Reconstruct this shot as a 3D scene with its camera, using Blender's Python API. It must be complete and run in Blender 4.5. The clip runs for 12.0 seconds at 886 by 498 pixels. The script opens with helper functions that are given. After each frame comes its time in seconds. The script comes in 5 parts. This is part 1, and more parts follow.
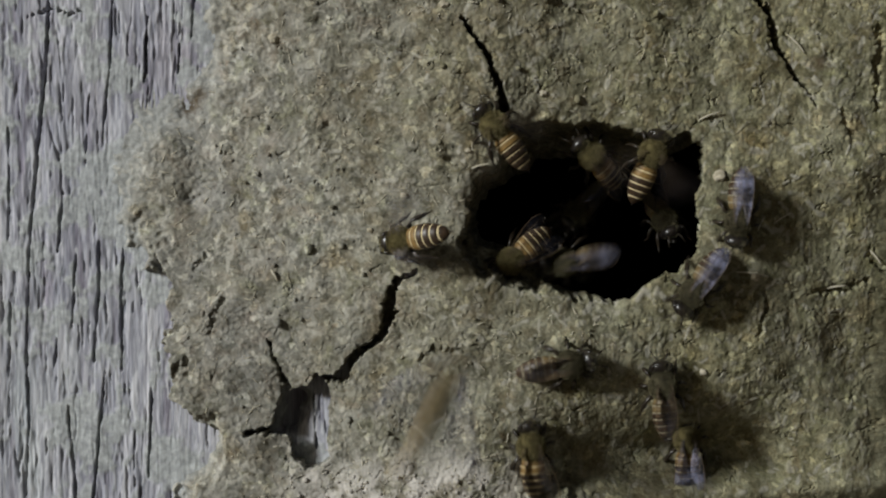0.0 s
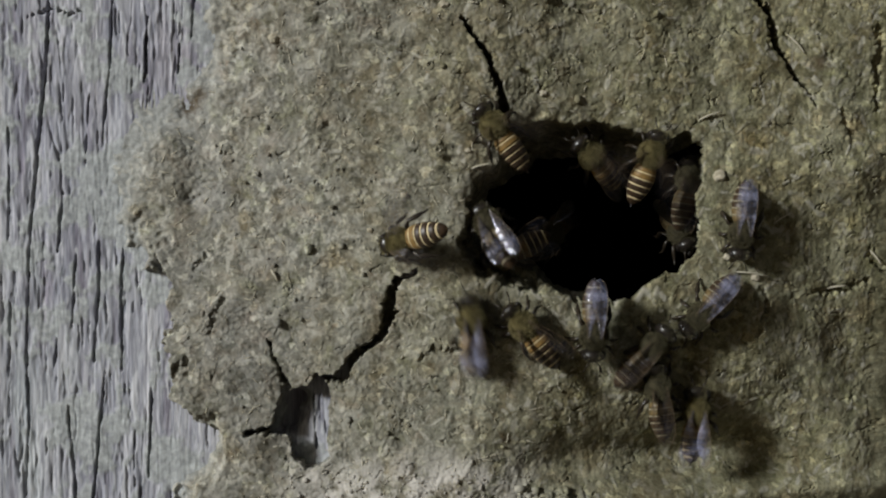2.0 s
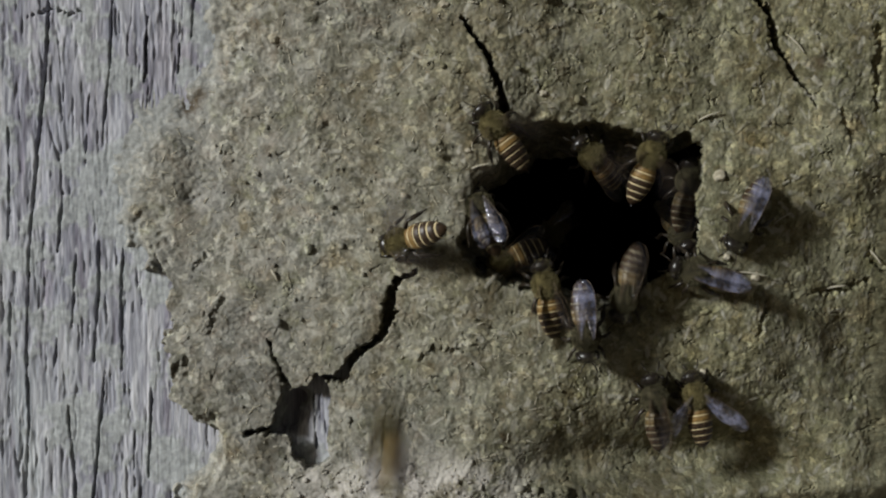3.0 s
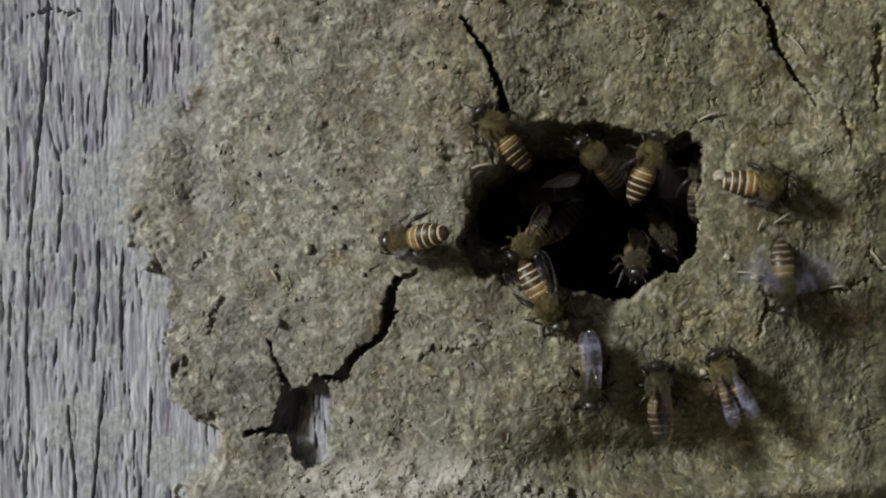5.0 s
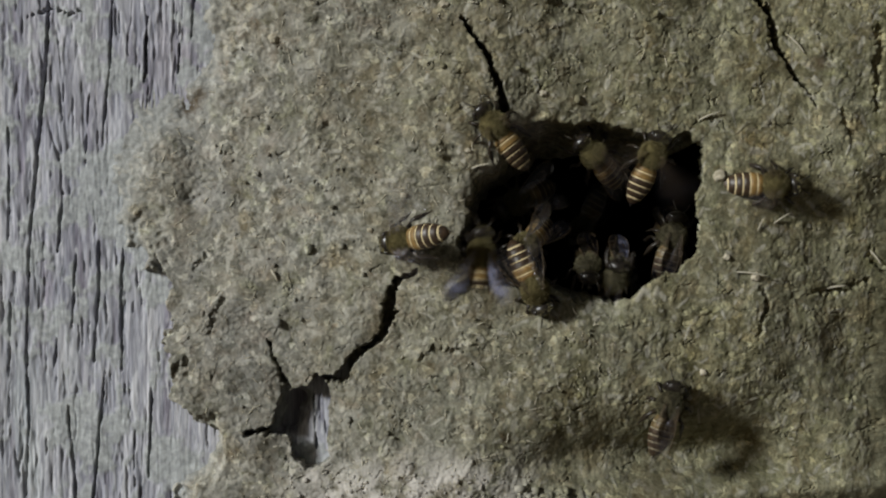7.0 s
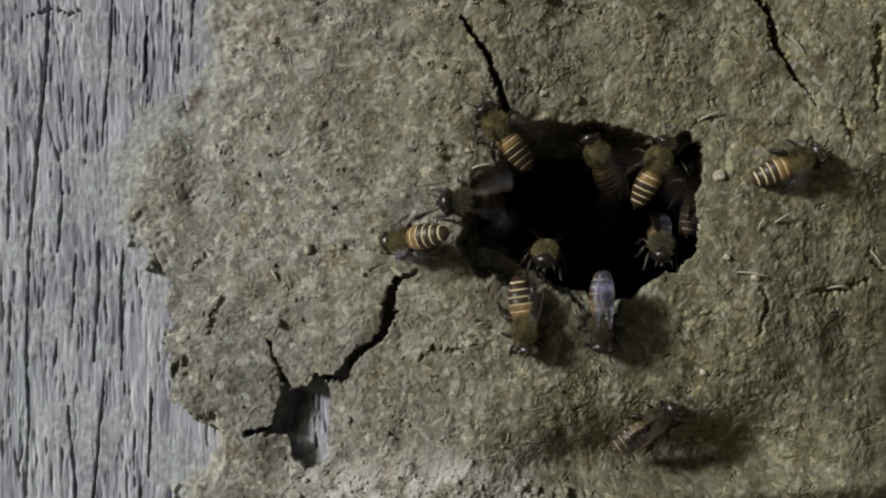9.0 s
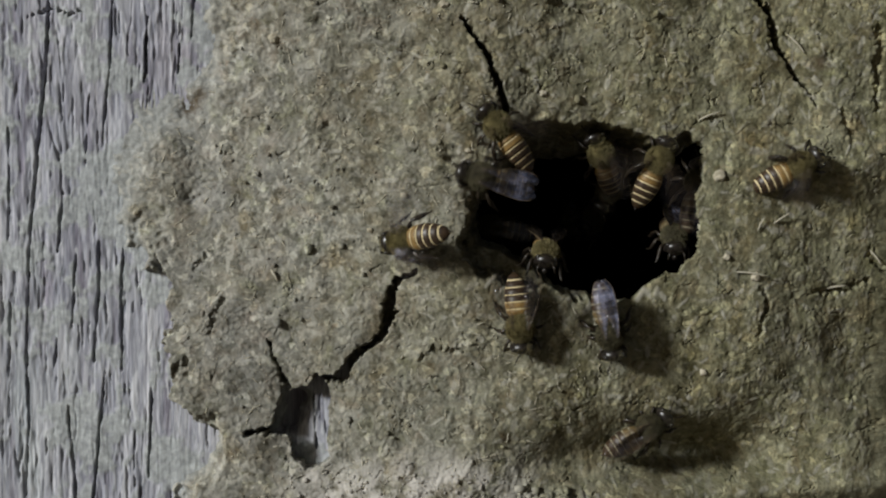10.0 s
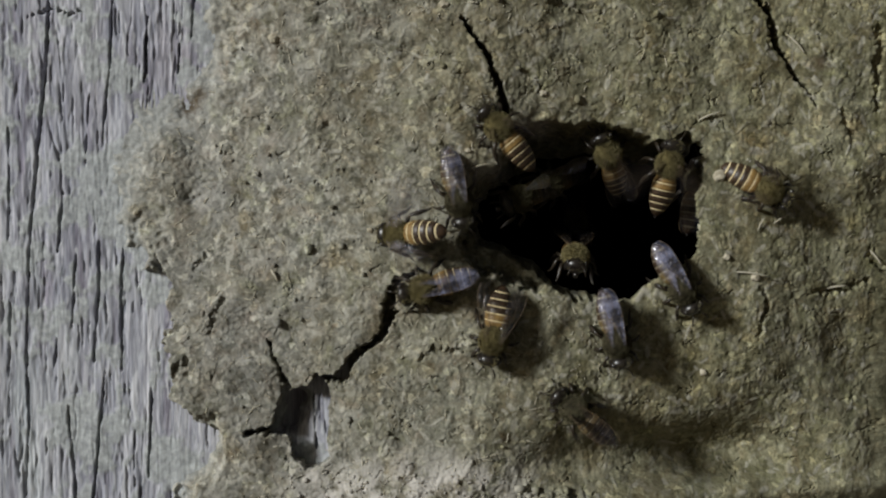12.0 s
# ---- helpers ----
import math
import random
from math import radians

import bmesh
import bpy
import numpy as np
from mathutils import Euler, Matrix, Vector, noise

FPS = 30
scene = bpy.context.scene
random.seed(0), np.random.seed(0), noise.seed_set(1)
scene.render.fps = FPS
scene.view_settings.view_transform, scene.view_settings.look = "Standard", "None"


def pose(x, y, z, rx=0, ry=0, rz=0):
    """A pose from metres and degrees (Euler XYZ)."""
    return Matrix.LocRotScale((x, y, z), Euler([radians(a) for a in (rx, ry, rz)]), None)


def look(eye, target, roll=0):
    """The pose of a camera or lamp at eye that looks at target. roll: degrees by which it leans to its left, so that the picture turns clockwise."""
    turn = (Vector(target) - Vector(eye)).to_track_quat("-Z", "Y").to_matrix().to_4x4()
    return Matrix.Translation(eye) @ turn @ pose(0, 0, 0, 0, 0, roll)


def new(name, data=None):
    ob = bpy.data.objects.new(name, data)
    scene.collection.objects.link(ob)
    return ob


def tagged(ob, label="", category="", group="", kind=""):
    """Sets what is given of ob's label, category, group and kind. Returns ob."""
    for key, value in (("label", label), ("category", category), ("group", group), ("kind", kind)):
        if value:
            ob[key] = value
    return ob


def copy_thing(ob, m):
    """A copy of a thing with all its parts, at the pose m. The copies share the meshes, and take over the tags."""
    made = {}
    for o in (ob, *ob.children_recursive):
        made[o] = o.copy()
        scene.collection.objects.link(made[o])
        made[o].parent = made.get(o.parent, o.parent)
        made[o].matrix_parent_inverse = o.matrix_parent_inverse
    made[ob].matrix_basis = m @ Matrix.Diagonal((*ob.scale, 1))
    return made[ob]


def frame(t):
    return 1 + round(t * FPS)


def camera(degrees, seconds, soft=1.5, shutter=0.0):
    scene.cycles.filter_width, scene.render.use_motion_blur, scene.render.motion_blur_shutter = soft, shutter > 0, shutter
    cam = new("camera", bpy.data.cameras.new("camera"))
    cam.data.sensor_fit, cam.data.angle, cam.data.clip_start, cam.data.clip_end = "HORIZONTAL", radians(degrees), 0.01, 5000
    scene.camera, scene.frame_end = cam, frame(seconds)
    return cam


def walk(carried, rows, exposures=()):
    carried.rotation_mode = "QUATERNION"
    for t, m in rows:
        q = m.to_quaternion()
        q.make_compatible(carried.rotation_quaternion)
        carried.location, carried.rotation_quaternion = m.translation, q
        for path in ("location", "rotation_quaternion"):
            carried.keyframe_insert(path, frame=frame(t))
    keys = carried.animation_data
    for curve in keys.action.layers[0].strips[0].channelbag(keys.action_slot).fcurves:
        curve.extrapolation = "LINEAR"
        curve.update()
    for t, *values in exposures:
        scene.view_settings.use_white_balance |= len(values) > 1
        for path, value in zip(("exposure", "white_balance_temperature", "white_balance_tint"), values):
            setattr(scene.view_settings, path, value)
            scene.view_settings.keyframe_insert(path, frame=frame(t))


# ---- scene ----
# A mud-plastered entrance of a wild bee hive on weathered boards, seen from close by.
# Wall coordinates: u to the right, v up, h out of the wall, in millimetres; h = 0 is the boards' face.
MM = 0.001
CENTRE_Z = 1.2          # height of the view's centre over the ground
EYE_H = 196.0           # the lens stands this far out from the boards
FOV = 35.0

cam = camera(FOV, 12.0, soft=2.2, shutter=0.9)
EYE = (0.0, -EYE_H * MM, CENTRE_Z)
walk(cam, [(0.0, look(EYE, (0, 0, CENTRE_Z))), (12.0, look(EYE, (0, 0, CENTRE_Z)))],
     exposures=[(0.0, -0.16, 6490, 5), (12.0, -0.16, 6490, 5)])

# ---------------------------------------------------------------- light
world = bpy.data.worlds.new("world")
scene.world = world
world.use_nodes = True
SUN_DIR = Vector((-0.74, -0.59, 0.32)).normalized()     # towards the sun
wn = world.node_tree.nodes
sky = wn.new("ShaderNodeTexSky")
sky.sky_type = 'NISHITA'
sky.sun_disc = False
sky.dust_density = 6.0
sky.ozone_density = 0.3
sky.sun_elevation = math.asin(SUN_DIR.z)
sky.sun_rotation = math.atan2(SUN_DIR.x, SUN_DIR.y)
wn["Background"].inputs["Strength"].default_value = 0.0165
world.node_tree.links.new(sky.outputs[0], wn["Background"].inputs["Color"])
sun_data = bpy.data.lights.new("sun", 'SUN')
sun_data.energy = 4.1
sun_data.angle = radians(9)
sun_data.color = (0.97, 0.975, 1.0)
sun = new("sun", sun_data)
sun.matrix_world = look((0, 0, 3), Vector((0, 0, 3)) - SUN_DIR)


# ---------------------------------------------------------------- materials
def material(name, roughness=0.8, specular=0.3, metallic=0.0):
    m = bpy.data.materials.new(name)
    m.use_nodes = True
    p = m.node_tree.nodes["Principled BSDF"]
    p.inputs["Roughness"].default_value = roughness
    p.inputs["Specular IOR Level"].default_value = specular
    p.inputs["Metallic"].default_value = metallic
    return m, m.node_tree.nodes, m.node_tree.links, p


def mapped(nodes, links, scale):
    tc, mp = nodes.new("ShaderNodeTexCoord"), nodes.new("ShaderNodeMapping")
    mp.inputs["Scale"].default_value = scale
    links.new(tc.outputs["Object"], mp.inputs["Vector"])
    return mp.outputs["Vector"]


def noise_node(nodes, links, vec, scale, detail=4.0, rough=0.6, distort=0.0):
    n = nodes.new("ShaderNodeTexNoise")
    n.inputs["Scale"].default_value = scale
    n.inputs["Detail"].default_value = detail
    n.inputs["Roughness"].default_value = rough
    n.inputs["Distortion"].default_value = distort
    links.new(vec, n.inputs["Vector"])
    return n.outputs["Fac"]


def ramp(nodes, links, fac, stops):
    r = nodes.new("ShaderNodeValToRGB")
    els = r.color_ramp.elements
    while len(els) < len(stops):
        els.new(0.5)
    for e, (pos, col) in zip(els, stops):
        e.position, e.color = pos, (*col, 1)
    links.new(fac, r.inputs["Fac"])
    return r.outputs["Color"]


def blend(nodes, links, mode, fac, a, b):
    x = nodes.new("ShaderNodeMix")
    x.data_type, x.blend_type = 'RGBA', mode
    if isinstance(fac, float):
        x.inputs[0].default_value = fac
    else:
        links.new(fac, x.inputs[0])
    for val, slot in ((a, 6), (b, 7)):
        if isinstance(val, tuple):
            x.inputs[slot].default_value = (*val, 1)
        else:
            links.new(val, x.inputs[slot])
    return x.outputs[2]


def bump(nodes, links, p, height, strength, distance):
    b = nodes.new("ShaderNodeBump")
    b.inputs["Strength"].default_value = strength
    b.inputs["Distance"].default_value = distance
    links.new(height, b.inputs["Height"])
    links.new(b.outputs["Normal"], p.inputs["Normal"])


def pale_share(nodes, links, most, name="pale"):
    """How pale a flake or fibre of the relief is, or how crusted a board, up to most."""
    a, k = nodes.new("ShaderNodeAttribute"), nodes.new("ShaderNodeMath")
    a.attribute_name = name
    k.operation = 'MULTIPLY'
    k.inputs[1].default_value = most
    links.new(a.outputs["Fac"], k.inputs[0])
    return k.outputs[0]


def mud_material():
    m, n, l, p = material("dry_mud", 0.95, 0.10)
    v = mapped(n, l, (1, 1, 1))
    mottle = noise_node(n, l, v, 900, 6, 0.68, 1.2)
    grain = noise_node(n, l, v, 2400, 3, 0.6)
    broad = noise_node(n, l, v, 70, 3, 0.55)
    base = ramp(n, l, mottle, [(0.27, (0.105, 0.096, 0.070)), (0.42, (0.183, 0.174, 0.147)), (0.57, (0.258, 0.248, 0.218)), (0.74, (0.42, 0.405, 0.365))])
    # pale and dark chips, each of its own shade, pressed together
    chips = base
    for size, low, high in ((520, 0.80, 1.24), (1150, 0.62, 1.70)):
        warp, add, cells, sep = (n.new("ShaderNodeTexNoise"), n.new("ShaderNodeVectorMath"), n.new("ShaderNodeTexVoronoi"), n.new("ShaderNodeSeparateColor"))
        warp.inputs["Scale"].default_value = size * 0.9
        l.new(v, warp.inputs["Vector"])
        add.operation = 'MULTIPLY_ADD'
        l.new(warp.outputs["Color"], add.inputs[0])
        add.inputs[1].default_value = (1.3 / size,) * 3
        l.new(v, add.inputs[2])
        cells.inputs["Scale"].default_value = size
        l.new(add.outputs[0], cells.inputs["Vector"])
        l.new(cells.outputs["Color"], sep.inputs[0])
        shade = ramp(n, l, sep.outputs[0], [(0.0, (low, low, low * 0.97)), (0.35, (0.97, 0.97, 0.96)), (0.84, (1.02, 1.02, 1.02)), (0.95, (high, high, high * 0.98))])
        chips = blend(n, l, 'MULTIPLY', 1.0, chips, shade)
    base = chips
    tint = ramp(n, l, broad, [(0.30, (0.84, 0.80, 0.71)), (0.46, (0.96, 0.94, 0.88)), (0.60, (1.0, 1.0, 1.0))])
    col = blend(n, l, 'MULTIPLY', 1.0, base, tint)
    stain = ramp(n, l, noise_node(n, l, v, 150, 3, 0.5), [(0.60, (1, 1, 1)), (0.74, (0.88, 0.80, 0.66))])
    col = blend(n, l, 'MULTIPLY', 1.0, col, stain)
    hue = ramp(n, l, noise_node(n, l, v, 260, 5, 0.7, 0.8), [(0.34, (1.05, 0.97, 0.95)), (0.45, (1.0, 0.99, 0.98)), (0.55, (0.97, 0.99, 1.03)), (0.66, (0.97, 1.0, 0.90))])
    col = blend(n, l, 'MULTIPLY', 1.0, col, hue)
    chalk = ramp(n, l, noise_node(n, l, v, 240, 5, 0.65, 0.8), [(0.50, (0, 0, 0)), (0.70, (0.55, 0.55, 0.55))])
    col = blend(n, l, 'MIX', chalk, col, (0.38, 0.37, 0.345))
    # a thin, washed-out smear where the mud runs out over the boards
    xyz, tc = n.new("ShaderNodeSeparateXYZ"), n.new("ShaderNodeTexCoord")
    l.new(tc.outputs["Object"], xyz.inputs[0])
    # more olive and slightly darker towards the entrance and beyond it; rusty specks all over
    olive_shift = n.new("ShaderNodeMapRange")
    olive_shift.inputs["From Min"].default_value, olive_shift.inputs["From Max"].default_value = -0.026, 0.030
    l.new(xyz.outputs["X"], olive_shift.inputs["Value"])
    col = blend(n, l, 'MULTIPLY', olive_shift.outputs[0], col, (0.938, 0.925, 0.695))
    rust = ramp(n, l, noise_node(n, l, v, 420, 3, 0.7), [(0.64, (1, 1, 1)), (0.70, (0.62, 0.42, 0.30))])
    col = blend(n, l, 'MULTIPLY', 0.4, col, rust)
    side, thin, both = n.new("ShaderNodeMapRange"), n.new("ShaderNodeMapRange"), n.new("ShaderNodeMath")
    for node, src, a, z in ((side, "X", -0.027, -0.038), (thin, "Y", -0.0020, -0.0004)):
        node.inputs["From Min"].default_value, node.inputs["From Max"].default_value = a, z
        l.new(xyz.outputs[src], node.inputs["Value"])
    both.operation = 'MULTIPLY'
    l.new(side.outputs[0], both.inputs[0])
    l.new(thin.outputs[0], both.inputs[1])
    wash = ramp(n, l, mottle, [(0.3, (0.17, 0.172, 0.162)), (0.7, (0.37, 0.375, 0.36))])
    col = blend(n, l, 'MIX', both.outputs[0], col, wash)
    col = blend(n, l, 'MIX', pale_share(n, l, 0.65), col, (0.45, 0.43, 0.37))
    # damp brown stains: x, height, radius, strength
    for x, z, r, most in ((-0.0352, 0.0200, 0.0018, 0.85), (-0.0338, 0.0215, 0.0012, 0.7), (0.0535, 0.0265, 0.0013, 0.8), (0.0012, -0.0322, 0.0026, 0.55),
                          (-0.0052, -0.0300, 0.0018, 0.5), (0.0300, -0.0345, 0.0040, 0.4), (-0.0285, 0.0090, 0.0020, 0.35)):
        far, spot, rag = n.new("ShaderNodeVectorMath"), n.new("ShaderNodeMapRange"), n.new("ShaderNodeMath")
        flat = n.new("ShaderNodeCombineXYZ")
        l.new(xyz.outputs["X"], flat.inputs["X"])
        l.new(xyz.outputs["Z"], flat.inputs["Z"])
        far.operation = 'DISTANCE'
        l.new(flat.outputs[0], far.inputs[0])
        far.inputs[1].default_value = (x, 0.0, CENTRE_Z + z)
        rag.operation = 'MULTIPLY_ADD'
        l.new(mottle, rag.inputs[0])
        rag.inputs[1].default_value = 2.4 * r
        l.new(far.outputs["Value"], rag.inputs[2])
        spot.inputs["From Min"].default_value, spot.inputs["From Max"].default_value = 2.4 * r, 1.5 * r
        spot.inputs["To Max"].default_value = most
        l.new(rag.outputs[0], spot.inputs["Value"])
        col = blend(n, l, 'MIX', spot.outputs[0], col, (0.085, 0.062, 0.038))
    # a pale chalky spill along the foot
    low, east, west, spill, spill2 = (n.new("ShaderNodeMapRange"), n.new("ShaderNodeMapRange"), n.new("ShaderNodeMapRange"),
                                      n.new("ShaderNodeMath"), n.new("ShaderNodeMath"))
    for node, src, a, z in ((low, "Z", CENTRE_Z - 0.0265, CENTRE_Z - 0.0315), (east, "X", 0.016, 0.004), (west, "X", -0.024, -0.017)):
        node.inputs["From Min"].default_value, node.inputs["From Max"].default_value = a, z
        l.new(xyz.outputs[src], node.inputs["Value"])
    for node, a, z in ((spill, low, east), (spill2, spill, west)):
        node.operation = 'MULTIPLY'
        l.new(a.outputs[0], node.inputs[0])
        l.new(z.outputs[0], node.inputs[1])
    patchy = ramp(n, l, noise_node(n, l, v, 330, 4, 0.6), [(0.42, (0, 0, 0)), (0.56, (1, 1, 1))])
    share = n.new("ShaderNodeMath")
    share.operation = 'MULTIPLY'
    l.new(spill2.outputs[0], share.inputs[0])
    l.new(patchy, share.inputs[1])
    col = blend(n, l, 'MIX', share.outputs[0], col, (0.53, 0.50, 0.455))
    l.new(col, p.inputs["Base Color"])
    bump(n, l, p, grain, 0.4, 0.00018)
    return m


def wood_material():
    m, n, l, p = material("weathered_wood", 0.85, 0.2)
    v = mapped(n, l, (1, 1, 0.10))
    w = mapped(n, l, (1, 1, 0.25))
    fibre = noise_node(n, l, v, 1100, 5, 0.7, 0.2)
    broad = noise_node(n, l, w, 90, 3, 0.55)
    base = ramp(n, l, fibre, [(0.28, (0.09, 0.09, 0.10)), (0.42, (0.27, 0.274, 0.298)), (0.58, (0.37, 0.374, 0.402)), (0.74, (0.58, 0.58, 0.59))])
    tint = ramp(n, l, broad, [(0.28, (0.66, 0.62, 0.66)), (0.42, (0.90, 0.90, 0.94)), (0.58, (1.0, 1.0, 1.0)), (0.72, (0.94, 0.98, 0.95))])
    col = blend(n, l, 'MULTIPLY', 1.0, base, tint)
    strip = ramp(n, l, noise_node(n, l, mapped(n, l, (1, 1, 0.10)), 330, 3, 0.6), [(0.34, (0.60, 0.55, 0.61)), (0.47, (0.95, 0.95, 0.98)), (0.64, (1.24, 1.22, 1.19))])
    col = blend(n, l, 'MULTIPLY', 1.0, col, strip)
    streak = ramp(n, l, noise_node(n, l, mapped(n, l, (1, 1, 0.07)), 2300, 3, 0.7), [(0.32, (0.62, 0.61, 0.64)), (0.48, (1.0, 1.0, 1.0)), (0.66, (1.34, 1.33, 1.30))])
    col = blend(n, l, 'MULTIPLY', 1.0, col, streak)
    col = blend(n, l, 'MIX', pale_share(n, l, 0.8), col, (0.56, 0.56, 0.58))
    lichen = ramp(n, l, noise_node(n, l, mapped(n, l, (1, 1, 1)), 900, 4, 0.65), [(0.30, (0.21, 0.22, 0.215)), (0.50, (0.335, 0.35, 0.345)), (0.72, (0.52, 0.54, 0.53))])
    col = blend(n, l, 'MIX', pale_share(n, l, 0.8, "crust"), col, lichen)
    l.new(col, p.inputs["Base Color"])
    bump(n, l, p, fibre, 0.25, 0.00015)
    return m


def plain(name, colour, dark, scale, roughness=0.7, specular=0.3):
    m, n, l, p = material(name, roughness, specular)
    v = mapped(n, l, (1, 1, 1))
    col = ramp(n, l, noise_node(n, l, v, scale, 4, 0.6), [(0.35, dark), (0.65, colour)])
    l.new(col, p.inputs["Base Color"])
    return m


def wing_material(name, sheen, index):
    """A clear membrane: see-through, with a thin-film gloss, and sky reflections painted on as pale bluish patches.
    """
    m, n, l, p = material(name)
    out = n["Material Output"]
    n.remove(p)
    clear, gloss, film, fresnel, mix, mix2 = (n.new("ShaderNodeBsdfTransparent"), n.new("ShaderNodeBsdfGlossy"), n.new("ShaderNodeBsdfDiffuse"),
                                               n.new("ShaderNodeFresnel"), n.new("ShaderNodeMixShader"), n.new("ShaderNodeMixShader"))
    clear.inputs[0].default_value = (0.98, 0.97, 0.95, 1)
    gloss.inputs["Color"].default_value = (0.90, 0.90, 1.0, 1)
    gloss.inputs["Roughness"].default_value = 0.20
    film.inputs[0].default_value = (0.45, 0.47, 0.68, 1)
    fresnel.inputs["IOR"].default_value = index
    bm_node = n.new("ShaderNodeBump")
    bm_node.inputs["Strength"].default_value, bm_node.inputs["Distance"].default_value = 0.7, 0.0004
    l.new(noise_node(n, l, mapped(n, l, (1, 1, 1)), 800, 3, 0.6), bm_node.inputs["Height"])
    l.new(bm_node.outputs[0], gloss.inputs["Normal"])
    # where the painted sky glint lies on the membrane, in patches
    worn = ramp(n, l, noise_node(n, l, mapped(n, l, (1, 1, 1)), 420, 3, 0.6), [(0.47, (0.10, 0.10, 0.10)), (0.62, (1, 1, 1))])
    amount = n.new("ShaderNodeMath")
    amount.operation = 'MULTIPLY'
    amount.inputs[1].default_value = sheen
    l.new(worn, amount.inputs[0])
    l.new(amount.outputs[0], mix2.inputs[0])
    l.new(clear.outputs[0], mix2.inputs[1])
    l.new(film.outputs[0], mix2.inputs[2])
    l.new(fresnel.outputs[0], mix.inputs[0])
    l.new(mix2.outputs[0], mix.inputs[1])
    l.new(gloss.outputs[0], mix.inputs[2])
    l.new(mix.outputs[0], out.inputs["Surface"])
    return m


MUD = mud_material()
WOOD = wood_material()
# near-black so that the colour itself gives the hollow's shade
CAVITY = plain("shade_black_hollow", (0.030, 0.024, 0.018), (0.015, 0.012, 0.010), 90, 0.95, 0.05)
PEBBLE = plain("pale_grit", (0.50, 0.45, 0.35), (0.28, 0.25, 0.18), 1100, 0.8, 0.25)
CHALK = plain("chalky_crumb", (0.47, 0.44, 0.39), (0.27, 0.25, 0.22), 900, 0.9, 0.1)
STRAW = plain("pale_straw", (0.54, 0.50, 0.40), (0.34, 0.31, 0.23), 700, 0.7, 0.2)
SOIL = plain("trodden_soil", (0.20, 0.16, 0.11), (0.12, 0.10, 0.07), 4, 0.95, 0.1)
CHITIN = plain("black_chitin", (0.022, 0.017, 0.013), (0.010, 0.008, 0.007), 900, 0.32, 0.5)
DARK_BAND = plain("dark_brown_chitin", (0.050, 0.030, 0.016), (0.022, 0.014, 0.009), 1200, 0.42, 0.4)
AMBER = plain("amber_chitin", (0.245, 0.150, 0.048), (0.12, 0.074, 0.026), 1300, 0.5, 0.35)
PALE_HAIR = plain("pale_hair_band", (0.66, 0.55, 0.34), (0.44, 0.36, 0.20), 2500, 0.85, 0.15)
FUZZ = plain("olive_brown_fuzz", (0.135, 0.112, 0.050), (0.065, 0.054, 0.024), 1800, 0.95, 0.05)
# dimmed body set: shade and the cover of folded wings put into the colour
DIMMED_FUZZ = plain("dimmed_olive_fuzz", (0.070, 0.060, 0.034), (0.030, 0.027, 0.017), 1800, 0.85, 0.15)
DIMMED_AMBER = plain("dimmed_amber_chitin", (0.150, 0.105, 0.045), (0.075, 0.055, 0.026), 1300, 0.45, 0.35)
DIMMED_HAIR = plain("dimmed_hair_band", (0.30, 0.27, 0.19), (0.17, 0.15, 0.105), 2500, 0.85, 0.15)
DIMMED_FUR = plain("dimmed_fur", (0.125, 0.112, 0.064), (0.065, 0.058, 0.034), 2500, 0.9, 0.1)
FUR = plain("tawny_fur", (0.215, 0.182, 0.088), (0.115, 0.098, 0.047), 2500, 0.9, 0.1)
LEG = plain("brown_leg_chitin", (0.030, 0.022, 0.013), (0.016, 0.012, 0.009), 1500, 0.4, 0.4)
VEIN = plain("wing_vein", (0.13, 0.09, 0.05), (0.08, 0.055, 0.03), 1500, 0.5, 0.3)
CLEAR_WING = wing_material("clear_wing_membrane", 0.012, 1.42)
# these two carry sky glints in their film colour, faint and strong
FAINT_GLINT_WING = wing_material("faint_glint_wing_membrane", 0.15, 1.6)
GLINT_WING = wing_material("glint_wing_membrane", 0.34, 1.8)


# ---------------------------------------------------------------- relief of the wall
class Gradient:
    """Smooth lattice noise over the plane, about -1 to 1."""
    def __init__(self, seed):
        a = np.random.RandomState(seed).rand(128, 128) * 2 * np.pi
        self.gx, self.gy = np.cos(a), np.sin(a)

    def __call__(self, x, y):
        xi, yi = np.floor(x).astype(int), np.floor(y).astype(int)
        fx, fy = x - xi, y - yi
        sx, sy = fx ** 3 * (fx * (fx * 6 - 15) + 10), fy ** 3 * (fy * (fy * 6 - 15) + 10)

        def corner(i, j):
            a, b = (xi + i) % 128, (yi + j) % 128
            return self.gx[a, b] * (fx - i) + self.gy[a, b] * (fy - j)
        top = corner(0, 0) * (1 - sx) + corner(1, 0) * sx
        low = corner(0, 1) * (1 - sx) + corner(1, 1) * sx
        return 1.5 * (top * (1 - sy) + low * sy)


N = [Gradient(s) for s in range(11, 23)]


def sat(x):
    return np.clip(x, 0.0, 1.0)


def smooth(x):
    x = sat(x)
    return x * x * (3 - 2 * x)


def segment_distance(u, v, a, b):
    """Distance to the segment and how far along it, 0 to 1."""
    du, dv = b[0] - a[0], b[1] - a[1]
    k = sat(((u - a[0]) * du + (v - a[1]) * dv) / (du * du + dv * dv + 1e-9))
    return np.hypot(u - a[0] - k * du, v - a[1] - k * dv), k


